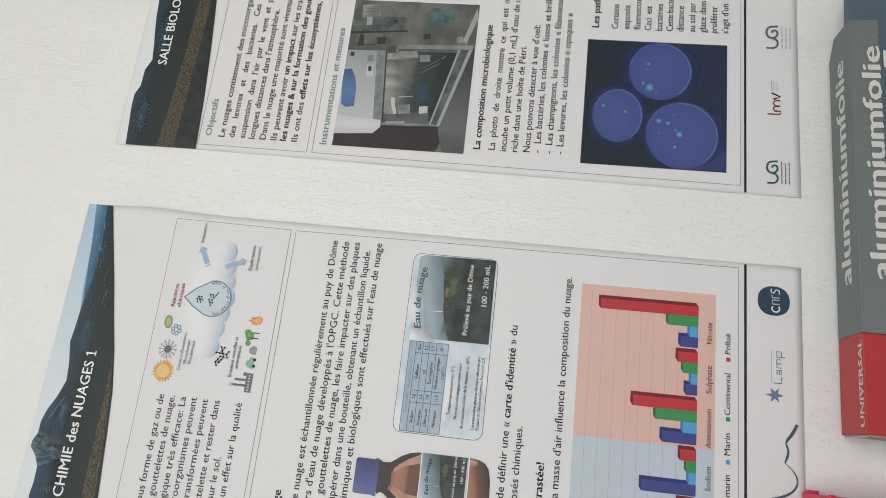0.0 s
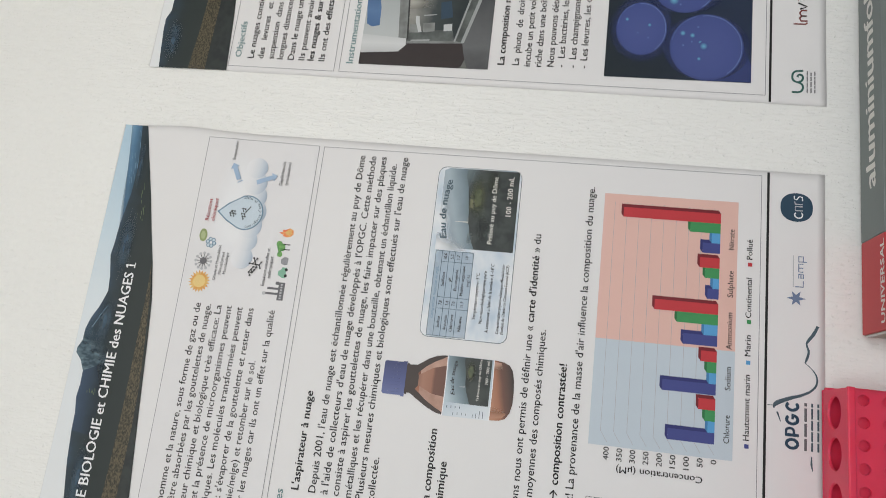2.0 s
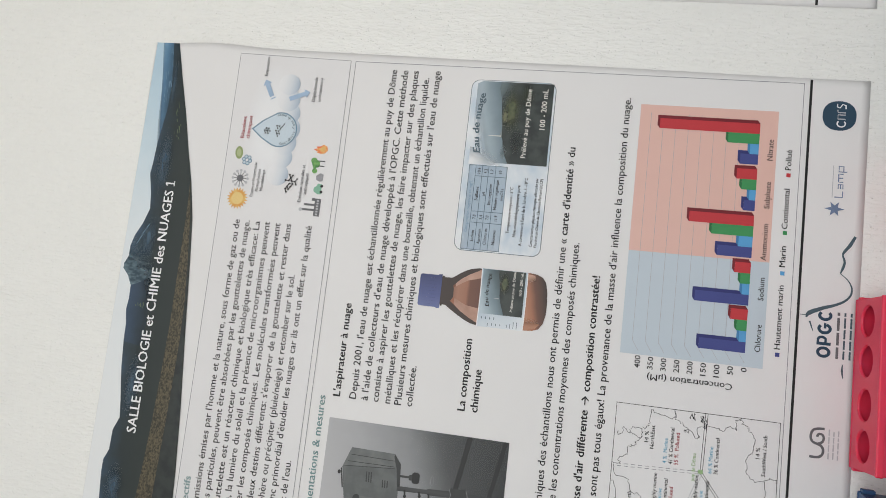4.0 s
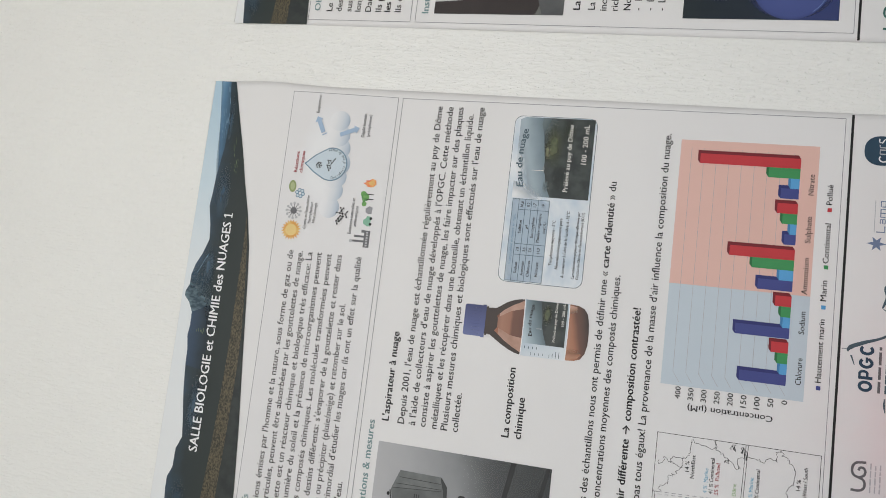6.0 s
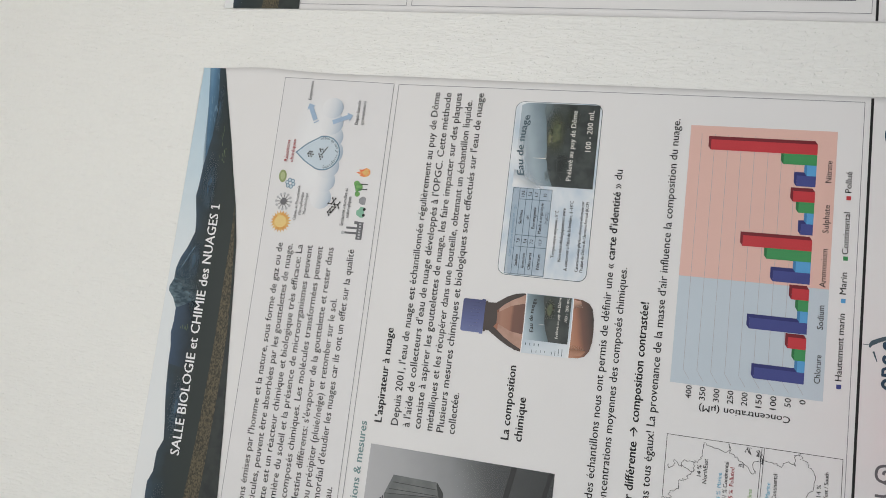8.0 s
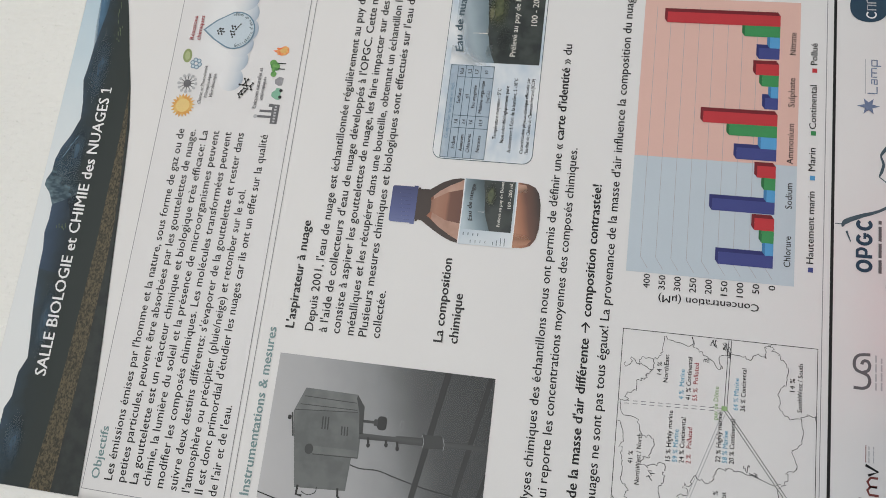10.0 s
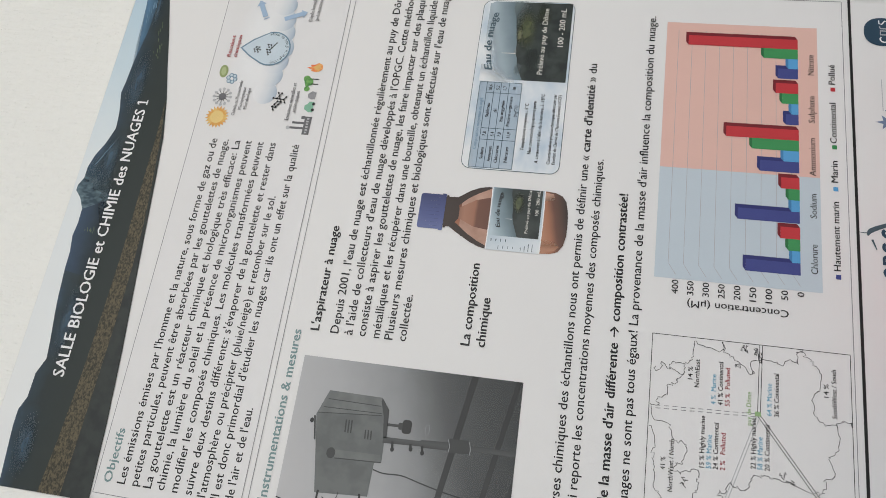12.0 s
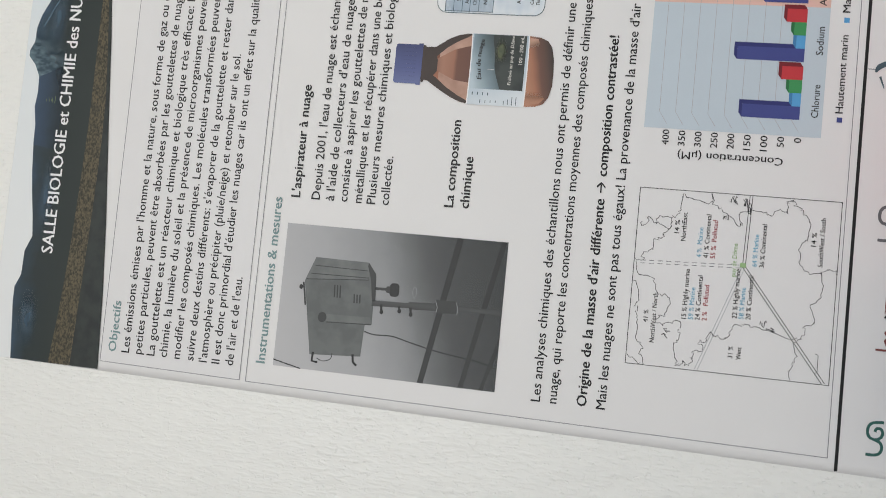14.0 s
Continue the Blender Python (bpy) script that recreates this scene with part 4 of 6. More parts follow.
write(ONE, "100 - 200 mL", 0.3225, 1.3616, 0.3482, 0.0032, CREAM, "label_text", 6.6, bot)
for k in range(4):
    ink(ONE, "fine_print", rect(0.2935, 1.4028 - 0.0046 * k, 0.2962, 1.4036 - 0.0046 * k), SLATE, 6, bot)
    ink(ONE, "fine_print", rect(0.2862 + 0.0004 * k, 1.3955 - 0.0046 * k, 0.2895, 1.3961 - 0.0046 * k), SLATE, 6, bot)
for k, w in enumerate((0.0035, 0.0050, 0.0075, 0.0075)):
    ink(ONE, "fine_print", rect(0.2860, 1.3745 - 0.0036 * k, 0.2860 + w, 1.3751 - 0.0036 * k), SLATE, 6, bot)

# ---- first poster: the enlarged label ----
card = empty("label_card")
card.parent = one_ob
CARDSKY = two_tone("card_sky_ink", (0.47, 0.57, 0.67), (0.75, 0.775, 0.80), 24, lo=0.36, hi=0.60, stretch=(0.8, 1, 1.3), detail=3)
ink(ONE, "card_rim", flat(rounded(0.3669, 1.3462, 0.5655, 1.4430, 0.0095)), SLATE, 1, card)
ink(ONE, "card_ground", flat(rounded(0.3675, 1.3468, 0.5649, 1.4424, 0.0091)), CARDSKY, 2, card)
MIST = ramp_ink("card_mist_ink", (0.51, 1.437), (0.52, 1.385), [(0, (0.60, 0.655, 0.69)), (0.25, (0.42, 0.50, 0.555)), (0.55, (0.23, 0.30, 0.345)), (0.8, (0.12, 0.17, 0.195)), (1, (0.07, 0.10, 0.11))], grain=0.16)
ink(ONE, "mist", flat([(0.4690, 1.3490), (0.5640, 1.3490), (0.5640, 1.4300), (0.5610, 1.4360), (0.4690, 1.4360)]), fade(MIST, (0.51, 1.418), (0.505, 1.438)), 3, card)
VEIL = two_tone("card_veil_ink", (0.62, 0.67, 0.71), (0.76, 0.775, 0.79), 40)
ink(ONE, "mist_veil", flat([(0.4660, 1.401), (0.4860, 1.401), (0.4860, 1.437), (0.4660, 1.437)]), fade(VEIL, (0.466, 1.43), (0.485, 1.418)), 3.4, card)
ink(ONE, "dark_hill", flat([(0.4690, 1.3490), (0.5640, 1.3490), (0.5640, 1.4090), (0.5560, 1.4100), (0.5430, 1.4065), (0.5330, 1.4055), (0.5250, 1.4045), (0.5130, 1.4030), (0.5007, 1.4030), (0.4950, 1.4010), (0.4870, 1.4000), (0.4774, 1.3968), (0.4690, 1.3930)]), HILLD, 4, card)
ink(ONE, "hill_mist", flat([(0.5250, 1.4045), (0.5330, 1.4055), (0.5430, 1.4065), (0.5560, 1.4100), (0.5640, 1.4090), (0.5640, 1.3900), (0.5300, 1.3950)]), fade(mat("printed_hill_mist", (0.13, 0.17, 0.18), 0.5, 0.15), (0.553, 1.411), (0.546, 1.392), 0.9), 4.4, card)
for k, (cx, cz, rx, rz, lowc, highc, strength) in enumerate(((0.530, 1.394, 0.030, 0.0125, (0.045, 0.060, 0.030), (0.135, 0.150, 0.075), 0.9), (0.5235, 1.4010, 0.013, 0.0040, (0.09, 0.10, 0.055), (0.24, 0.24, 0.15), 0.9), (0.4820, 1.3990, 0.010, 0.0045, (0.10, 0.14, 0.15), (0.19, 0.24, 0.25), 0.6), (0.548, 1.378, 0.018, 0.010, (0.02, 0.03, 0.018), (0.05, 0.065, 0.035), 0.7), (0.495, 1.385, 0.020, 0.009, (0.014, 0.022, 0.022), (0.035, 0.048, 0.044), 0.7))):
    meadow = two_tone("printed_meadow", lowc, highc, 190, lo=0.35, hi=0.68)
    ink(ONE, "meadow", disc(cx, cz, rx, rz), soft(meadow, cx, cz, rx, rz, 0.15, strength), 4.8 + 0.15 * k, card)
ink(ONE, "mast_foot", disc(0.5020, 1.4034, 0.0040, 0.0011, n=14), mat("printed_grey_roofs", (0.20, 0.23, 0.24), 0.5, 0.2), 5.4, card)
ink(ONE, "antenna", stroke([(0.5004, 1.403), (0.5002, 1.4175)], [0.0011, 0.0004]), CREAM, 5.4, card)
write(ONE, [("Eau de nuage", BOLD * 1.1)], 0.4796, 1.4250, 0.5496, 0.0078, SLATE, "label_text", 6, card, 0.0, 0.0040)
write(ONE, [("Prélevé au puy de Dôme", 0.004)], 0.4768, 1.3734, 0.5569, 0.0056, CREAM, "label_text", 6, card)
write(ONE, [("100 - 200 mL", 0.004)], 0.5107, 1.3552, 0.5578, 0.0062, CREAM, "label_text", 6, card)
tx = [0.3687, 0.3995, 0.4122, 0.4527, 0.4652]
tz = [1.4352, 1.4277, 1.4200, 1.4130, 1.4050, 1.3921]
ink(ONE, "table_ground", rect(tx[0], tz[-1], tx[-1], tz[0]), soft(mat("card_table_ink", (0.43, 0.54, 0.65), 0.5, 0.06), 0.417, 1.414, 0.10, 0.05, 0.3, 0.75), 2.6, card)
for z in tz:
    ink(ONE, "table_rule", rect(tx[0], z - 0.0003, tx[-1], z + 0.0003), SLATE, 3, card)
for k, x in enumerate(tx):
    ink(ONE, "table_rule", rect(x - 0.0003, tz[-1], x + 0.0003, tz[0] if k in (0, 4) else tz[1]), SLATE, 3, card)
write(ONE, "Composition moyenne en mg/L", 0.388, 1.4300, 0.4469, 0.0034, DROP_D, "table_text", 4, card)
for row, (a, b, c, d) in enumerate((("Sodium", "7,8", "Sulfates", "10,6"), ("Ammonium", "3,4", "pH", "5,2"), ("Chlorures", "7,0", "Eau oxygénée", "1,7"), ("Nitrates", "11,9", "Matière organique", "10"))):
    z = tz[row + 1] - (0.0072 if row == 3 else 0.0056)
    for text, left, right, per in ((a, tx[0], tx[1], 0.0021), (b, tx[1], tx[2], 0.0016), (c, tx[2], tx[3], 0.0020), (d, tx[3], tx[4], 0.0017)):
        w, mid = per * len(text), (left + right) / 2
        write(ONE, [(text, 0.014)], mid - w / 2, z + (0.0022 if text[:3] == "Mat" else 0.0), mid + w / 2, 0.0034, BLACK, "table_text", 4, card)
write(ONE, "(mgC/L)", 0.4265, 1.3940, 0.4395, 0.0031, BLACK, "table_text", 4, card)
for text, x0, z, x1, cap in (
    ("Température moyenne : 5°C", 0.3901, 1.3830, 0.4426, 0.0036),
    ("Non microbiologiquement pure", 0.3868, 1.3755, 0.4457, 0.0036),
    ("A conserver à l'abri de la lumière, à -18°C", 0.3773, 1.3678, 0.4546, 0.0036),
    ("Caractérisation physico-chimique effectuée par", 0.3772, 1.3563, 0.4551, 0.0032),
    ("l'Institut de Chimie de Clermont Ferrand (ICCF)", 0.3773, 1.3512, 0.4544, 0.0032),
):
    write(ONE, [(text, 0.010)], x0, z, x1, cap, BLACK, "label_text", 4, card)

# ---- first poster: the bar chart ----
chart = empty("bar_chart")
chart.parent = one_ob
ink(ONE, "chart_ground", rect(0.2745, 1.110, 0.3845, 1.2525), BLUEBG, 1, chart)
ink(ONE, "chart_ground", rect(0.3845, 1.110, 0.5470, 1.2525), PINK, 1, chart)
Z0, UNIT, BACKX, BACKZ = 1.128, 0.000265, 0.0105, 0.0068
for k in range(9):
    z = Z0 + 50 * k * UNIT
    ink(ONE, "grid_rule", stroke([(0.2785, z), (0.2785 + BACKX, z + BACKZ), (0.538, z + BACKZ)], 0.0004), GRID, 2, chart)
    label = str(50 * k)
    write(ONE, label, 0.2735 - 0.0044 * len(label), z - 0.0028, 0.2735, 0.0058, BLACK, "axis_number", 2, chart)
write(ONE, "Concentration (µM)", 0.2555, 1.138, 0.2555 + 0.085, 0.0066, BLACK, "axis_title", 2, chart, 90)
COLS = ((NAVY, NAVY_D), (SKYB, SKYB_D), (GREEN, GREEN_D), (RED, RED_D))
for x, vals in ((0.2885, (174, 26, 38, 63)), (0.3375, (202, 27, 36, 60)), (0.3875, (130, 52, 157, 246)), (0.4375, (43, 24, 55, 77)), (0.4875, (68, 33, 119, 389))):
    for k, (v, (c, d)) in enumerate(zip(vals, COLS)):
        a, b, t = x + 0.0112 * k, x + 0.0112 * (k + 1), Z0 + v * UNIT
        lay_at = 3 + 0.5 * k
        ink(ONE, "bar_side", flat([(b, Z0), (b + 0.0036, Z0 + 0.0026), (b + 0.0036, t + 0.0026), (b, t)]), d, lay_at, chart)
        ink(ONE, "bar_top", flat([(a, t), (b, t), (b + 0.0036, t + 0.0026), (a + 0.0036, t + 0.0026)]), d, lay_at, chart)
        ink(ONE, "bar", rect(a, Z0, b, t), c, lay_at + 0.2, chart)
for text, x0, x1 in (("Chlorure", 0.291, 0.319), ("Sodium", 0.344, 0.368), ("Ammonium", 0.386, 0.425), ("Sulphate", 0.441, 0.470), ("Nitrate", 0.493, 0.516)):
    write(ONE, text, x0, 1.1135, x1, 0.0058, BLACK, "chart_text", 2, chart)
for text, x0, x1, sx, c in (("Hautement marin", 0.296, 0.362, 0.2905, NAVY), ("Marin", 0.381, 0.403, 0.3745, SKYB), ("Continental", 0.421, 0.464, 0.4170, GREEN), ("Pollué", 0.484, 0.506, 0.4785, RED)):
    write(ONE, text, x0, 1.0947, x1, 0.0060, BLACK, "legend_text", 2, chart)
    ink(ONE, "legend_square", rect(sx - 0.0021, 1.0947, sx + 0.0021, 1.0989), c, 2, chart)

# ---- first poster: the map ----
amap = empty("map")
amap.parent = one_ob
M = local(0.0725, 1.0895, 0.2225, 1.2510)
ink(ONE, "map_frame", outline(0.0725, 1.0895, 0.2225, 1.2510, 0.0005), BLACK, 1, amap)


def coast(seed, pts, rough=0.0045, w=0.0005):
    """A wandering drawn coast or border through some corners of the map."""
    rng = random.Random(seed)
    out = [(a + rng.gauss(0, rough), b + rng.gauss(0, rough)) for a, b in bend(pts, 5)]
    ink(ONE, "coast", stroke(M([(min(1, max(0, a)), min(1, max(0, b))) for a, b in out]), w), COAST, 1.5, amap)


COAST = mat("thin_map_ink", (0.06, 0.06, 0.065), 0.5, 0.1)
for k, pts in enumerate((
    [(0.799, 0.017), (0.783, 0.038), (0.832, 0.054), (0.805, 0.089), (0.837, 0.112), (0.842, 0.171), (0.868, 0.208), (0.934, 0.216), (0.979, 0.226), (0.954, 0.273), (0.940, 0.364), (0.998, 0.366)],
    [(0.578, 0.008), (0.597, 0.052), (0.633, 0.043), (0.659, 0.087), (0.712, 0.102), (0.729, 0.127), (0.752, 0.145), (0.784, 0.175), (0.842, 0.171)],
    [(0.805, 0.089), (0.794, 0.122), (0.784, 0.175)],
    [(0.578, 0.008), (0.507, 0.033), (0.489, 0.107), (0.402, 0.139), (0.400, 0.185), (0.358, 0.195), (0.290, 0.174), (0.280, 0.149), (0.237, 0.152), (0.255, 0.200), (0.263, 0.254), (0.221, 0.264)],
    [(0.221, 0.264), (0.171, 0.261), (0.139, 0.238), (0.054, 0.244), (0.016, 0.266), (0.045, 0.290), (0.018, 0.305), (0.050, 0.328), (0.094, 0.338), (0.127, 0.380), (0.168, 0.364), (0.166, 0.402), (0.216, 0.405), (0.205, 0.431)],
    [(0.205, 0.431), (0.197, 0.483), (0.229, 0.512), (0.266, 0.522), (0.279, 0.578), (0.271, 0.629), (0.258, 0.704), (0.223, 0.818)],
    [(0.053, 0.003), (0.016, 0.052), (0.006, 0.092), (0.061, 0.068), (0.105, 0.078), (0.159, 0.041), (0.247, 0.047), (0.318, 0.035), (0.391, 0.036), (0.476, 0.009)],
    [(0.004, 0.803), (0.067, 0.810), (0.125, 0.825), (0.195, 0.820), (0.241, 0.854), (0.299, 0.868), (0.331, 0.909), (0.413, 0.885), (0.452, 0.919), (0.503, 0.934), (0.594, 0.928)],
    [(0.594, 0.928), (0.601, 0.860), (0.660, 0.819), (0.759, 0.819), (0.784, 0.848), (0.862, 0.855), (0.917, 0.833), (0.956, 0.787), (0.990, 0.766)],
    [(0.594, 0.928), (0.623, 0.945), (0.621, 0.988), (0.594, 0.999)],
    [(0.998, 0.366), (0.927, 0.384), (0.889, 0.445), (0.836, 0.500), (0.832, 0.525), (0.888, 0.509), (0.907, 0.558), (0.913, 0.627), (0.893, 0.647), (0.927, 0.708), (0.916, 0.740), (0.973, 0.742), (0.990, 0.766)],
    [(0.862, 0.430), (0.875, 0.440), (0.855, 0.452), (0.862, 0.430)],
)):
    coast(k + 1, pts, 0.0055)
for k, pts in enumerate(([(0.955, 0.455), (0.985, 0.470), (0.950, 0.480), (0.985, 0.490)], [(0.97, 0.52), (0.93, 0.535), (0.975, 0.54), (0.90, 0.55), (0.96, 0.555), (0.90, 0.56)], [(0.31, 0.655), (0.29, 0.670), (0.32, 0.680)], [(0.268, 0.688), (0.258, 0.715), (0.272, 0.712)], [(0.20, 0.20), (0.215, 0.19)], [(0.17, 0.185), (0.185, 0.18)])):
    coast(k + 31, pts, 0.006, 0.0007)
ink(ONE, "scale_bar", stroke(M([(0.163, 0.925), (0.155, 0.940), (0.068, 0.940), (0.055, 0.928)]), 0.0005), COAST, 2, amap)
for pts in ([(0.600, 0.550), (0.997, 0.560)], [(0.600, 0.550), (0.003, 0.974)], [(0.600, 0.550), (0.005, 0.355)]):
    (a0, b0), (a1, b1) = pts
    ln = math.hypot(a1 - a0, b1 - b0)
    na, nb = -(b1 - b0) / ln * 0.007, (a1 - a0) / ln * 0.007
    for s in (-1, 1):
        ink(ONE, "sector_line", stroke(M([(a0 + s * na, b0 + s * nb), (a1 + s * na, b1 + s * nb)]), 0.0005), PALE if b1 < 0.5 else COAST, 2, amap)
for k in range(12):
    a, b = 0.600 - 0.022 * k / 12, 0.535 - 0.52 * k / 12
    for s in (-0.008, 0.008):
        ink(ONE, "sector_dash", stroke(M([(a + s, b), (a + s - 0.002, b - 0.025)]), 0.0005), RULE, 2, amap)
ink(ONE, "site_mark", rect(*M([(0.595, 0.560)])[0], *M([(0.620, 0.530)])[0]), LIME, 3, amap)
for text, a0, a1, b, c in (
    ("41 %", 0.24, 0.31, 0.095, BLACK), ("NorthWest / North", 0.13, 0.41, 0.135, BLACK),
    ("15 % Highly marine", 0.28, 0.56, 0.285, BLACK), ("59 % Marine", 0.28, 0.46, 0.320, AZURE), ("24 % Continental", 0.28, 0.53, 0.353, BLACK), ("2 %   Polluted", 0.28, 0.48, 0.388, MAROON),
    ("14 %", 0.755, 0.83, 0.215, BLACK), ("NorthEast", 0.715, 0.875, 0.250, BLACK),
    ("4 %  Marine", 0.63, 0.80, 0.335, AZURE), ("41 % Continental", 0.63, 0.875, 0.370, BLACK), ("55 %  Polluted", 0.63, 0.845, 0.405, MAROON),
    ("puy de Dôme", 0.54, 0.725, 0.512, LIME),
    ("22 % Highly marine", 0.31, 0.585, 0.535, BLACK), ("58 % Marine", 0.31, 0.485, 0.568, AZURE), ("20 % Continental", 0.31, 0.555, 0.602, BLACK),
    ("31 %", 0.09, 0.155, 0.530, BLACK), ("West", 0.085, 0.155, 0.570, BLACK),
    ("64 % Marine", 0.605, 0.785, 0.612, AZURE), ("36 % Continental", 0.605, 0.845, 0.648, BLACK),
    ("14 %", 0.745, 0.82, 0.890, BLACK), ("SouthWest / South", 0.635, 0.905, 0.928, BLACK),
):
    (x0, z), (x1, _) = M([(a0, b), (a1, b)])
    write(ONE, text, x0, z, x1, 0.0040, c, "map_text", 3, amap)


# ---- foot marks: logos as plain shapes ----
def bars(sheet, x0, z0, x1, rows, h, gap, material, parent, layer=2):
    for k in range(rows):
        x = x0
        rng = random.Random(k + 5)
        while x < x1 - h:
            w = min(x1 - x, rng.uniform(2.5, 6.0) * h)
            ink(sheet, "mark_bar", rect(x, z0 - k * gap, x + w, z0 - k * gap + h), material, layer, parent)
            x += w + 0.8 * h


def wave_mark(sheet, x, z, s, material, rows, rows_mat, name="foot_logo"):
    """Two joined bowls like a snake, with bars of small print under it."""
    g = empty(name)
    g.parent = sheet.ob
    at = lambda pts: [(x + a * s, z - 0.10 * s - 0.72 * c * s) for a, c in pts]
    snake = at([(0.02, 0.0), (0.02, 0.34), (0.10, 0.54), (0.26, 0.60), (0.40, 0.52), (0.46, 0.34), (0.52, 0.12), (0.66, 0.02), (0.86, 0.06), (0.97, 0.24), (1.0, 0.62)])
    ink(sheet, "mark_curve", stroke(bend(snake, 4), 0.085 * s), material, 2, g)
    ink(sheet, "mark_curve", stroke(bend(at([(0.47, 0.34), (0.54, 0.53), (0.68, 0.60), (0.80, 0.52), (0.80, 0.36), (0.70, 0.30)]), 3), 0.085 * s), material, 2.4, g)
    bars(sheet, x, z - 0.72 * s, x + 1.0 * s, rows, 0.045 * s, 0.15 * s, rows_mat, g)
    return g


wave_mark(ONE, 0.1935, 1.0640, 0.029, GREY, 3, PALE)
TEALM = mat("grey_teal_logo_ink", (0.035, 0.115, 0.10), 0.5, 0.1)
wave_mark(TWO, 0.6805, 1.0590, 0.027, TEALM, 3, GREY)
wave_mark(ONE, 0.0210, 1.0610, 0.027, TEALM, 3, GREY)
wave_mark(TWO, 0.8515, 1.0585, 0.030, GREY, 3, PALE)
opgc = empty("foot_logo")
opgc.parent = one_ob
ink(ONE, "mark_block", ring(0.2985, 1.0535, 0.0042, 0.0053, 0.0030, 20), DEEP, 2, opgc)
ink(ONE, "mark_block", merge(rect(0.3055, 1.0470, 0.3085, 1.0603), rect(0.3085, 1.0508, 0.3110, 1.0530), rect(0.3085, 1.0580, 0.3110, 1.0603), ring(0.3110, 1.0555, 0.0026, 0.0036, 0.0026, 10, -0.25, 0.25)), DEEP, 2, opgc)
ink(ONE, "mark_block", merge(ring(0.3222, 1.0535, 0.0042, 0.0053, 0.0030, 20, 0.12, 0.95), rect(0.3225, 1.0520, 0.3280, 1.0542)), DEEP, 2, opgc)
ink(ONE, "mark_block", ring(0.3355, 1.0535, 0.0040, 0.0053, 0.0030, 20, 0.12, 0.88), DEEP, 2, opgc)
for k, (h, mtl) in enumerate(((0.0050, GREY), (0.0036, SLATE), (0.0036, SLATE))):
    bars(ONE, 0.293, 1.0395 - 0.0058 * k, 0.340, 1, h * 0.5, 0, mtl, opgc)
def brush(pts, widths, n=6):
    """A curved brush stroke whose width runs through the given ones."""
    curve = bend(pts, n)
    wide = [widths[min(len(widths) - 2, k // n)] + (widths[min(len(widths) - 1, k // n + 1)] - widths[min(len(widths) - 2, k // n)]) * ((k % n) / n) for k in range(len(curve))]
    return stroke(curve, wide)


ink(ONE, "mark_ridge", brush([(0.332, 1.0715), (0.337, 1.0685), (0.343, 1.056), (0.347, 1.045), (0.352, 1.036), (0.359, 1.0305), (0.367, 1.0303), (0.374, 1.0345), (0.380, 1.0415)], [0.0012, 0.0045, 0.0036, 0.0026, 0.0022, 0.0020, 0.0016, 0.0010, 0.0007]), SLATE, 2, opgc)
ink(ONE, "mark_ridge", brush([(0.380, 1.0415), (0.385, 1.0395), (0.392, 1.0380), (0.399, 1.0400), (0.403, 1.0385), (0.410, 1.0335), (0.419, 1.0290)], [0.0010, 0.0026, 0.0022, 0.0016, 0.0028, 0.0034, 0.0026]), SLATE, 2.4, opgc)
ink(ONE, "mark_mast", stroke([(0.3345, 1.0710), (0.3345, 1.0775)], 0.0006), SLATE, 2, opgc)
ink(ONE, "mark_ridge", stroke([(0.319, 1.0645), (0.3285, 1.0680)], [0.0008, 0.0018]), SLATE, 2, opgc)
ink(ONE, "mark_ridge", brush([(0.274, 1.0340), (0.281, 1.0352), (0.288, 1.0350)], [0.0006, 0.0020, 0.0008]), SLATE, 2, opgc)
lamp_mark = empty("foot_logo")
lamp_mark.parent = one_ob
spikes = []
for k in range(12):
    r = (0.0098 if k % 6 == 0 else 0.0086) if k % 2 == 0 else 0.0036
    spikes.append((0.4465 + r * math.sin(math.tau * k / 12), 1.0505 + r * math.cos(math.tau * k / 12)))
ink(ONE, "mark_star", flat(spikes), STAR, 2, lamp_mark)
ink(ONE, "mark_bar", rect(0.4585, 1.0530, 0.4925, 1.0537), PALE, 2, lamp_mark)
for pts in ([(0.4590, 1.0515), (0.4590, 1.0435), (0.4655, 1.0435)], [(0.4680, 1.0480), (0.4725, 1.0480), (0.4725, 1.0435), (0.4680, 1.0435), (0.4680, 1.0458), (0.4725, 1.0458)], [(0.4750, 1.0435), (0.4750, 1.0480), (0.4835, 1.0480), (0.4835, 1.0435)], [(0.4792, 1.0480), (0.4792, 1.0435)], [(0.4860, 1.0400), (0.4860, 1.0480), (0.4918, 1.0480), (0.4918, 1.0435), (0.4860, 1.0435)]):
    ink(ONE, "mark_line", stroke(pts, 0.0011), STAR, 2, lamp_mark)
cn = empty("foot_logo")
cn.parent = one_ob
blob = [(0.5460 + 0.0160 * (abs(math.cos(a)) ** 0.86) * math.copysign(1, math.cos(a)), 1.0505 + 0.0165 * (abs(math.sin(a)) ** 0.9) * math.copysign(1, math.sin(a))) for a in [math.tau * k / 36 for k in range(36)]]
ink(ONE, "mark_disc", flat(blob), DEEP, 2, cn)
ink(ONE, "mark_line", ring(0.5375, 1.0485, 0.0034, 0.0040, 0.0014, 14, 0.12, 0.88), WHITE, 3, cn)
ink(ONE, "mark_line", stroke([(0.5425, 1.0445), (0.5425, 1.0520), (0.5470, 1.0520), (0.5470, 1.0445)], 0.0013), PALE, 3, cn)
ink(ONE, "mark_line", stroke([(0.5495, 1.0445), (0.5495, 1.0520), (0.5525, 1.0525)], 0.0012), PALE, 3, cn)
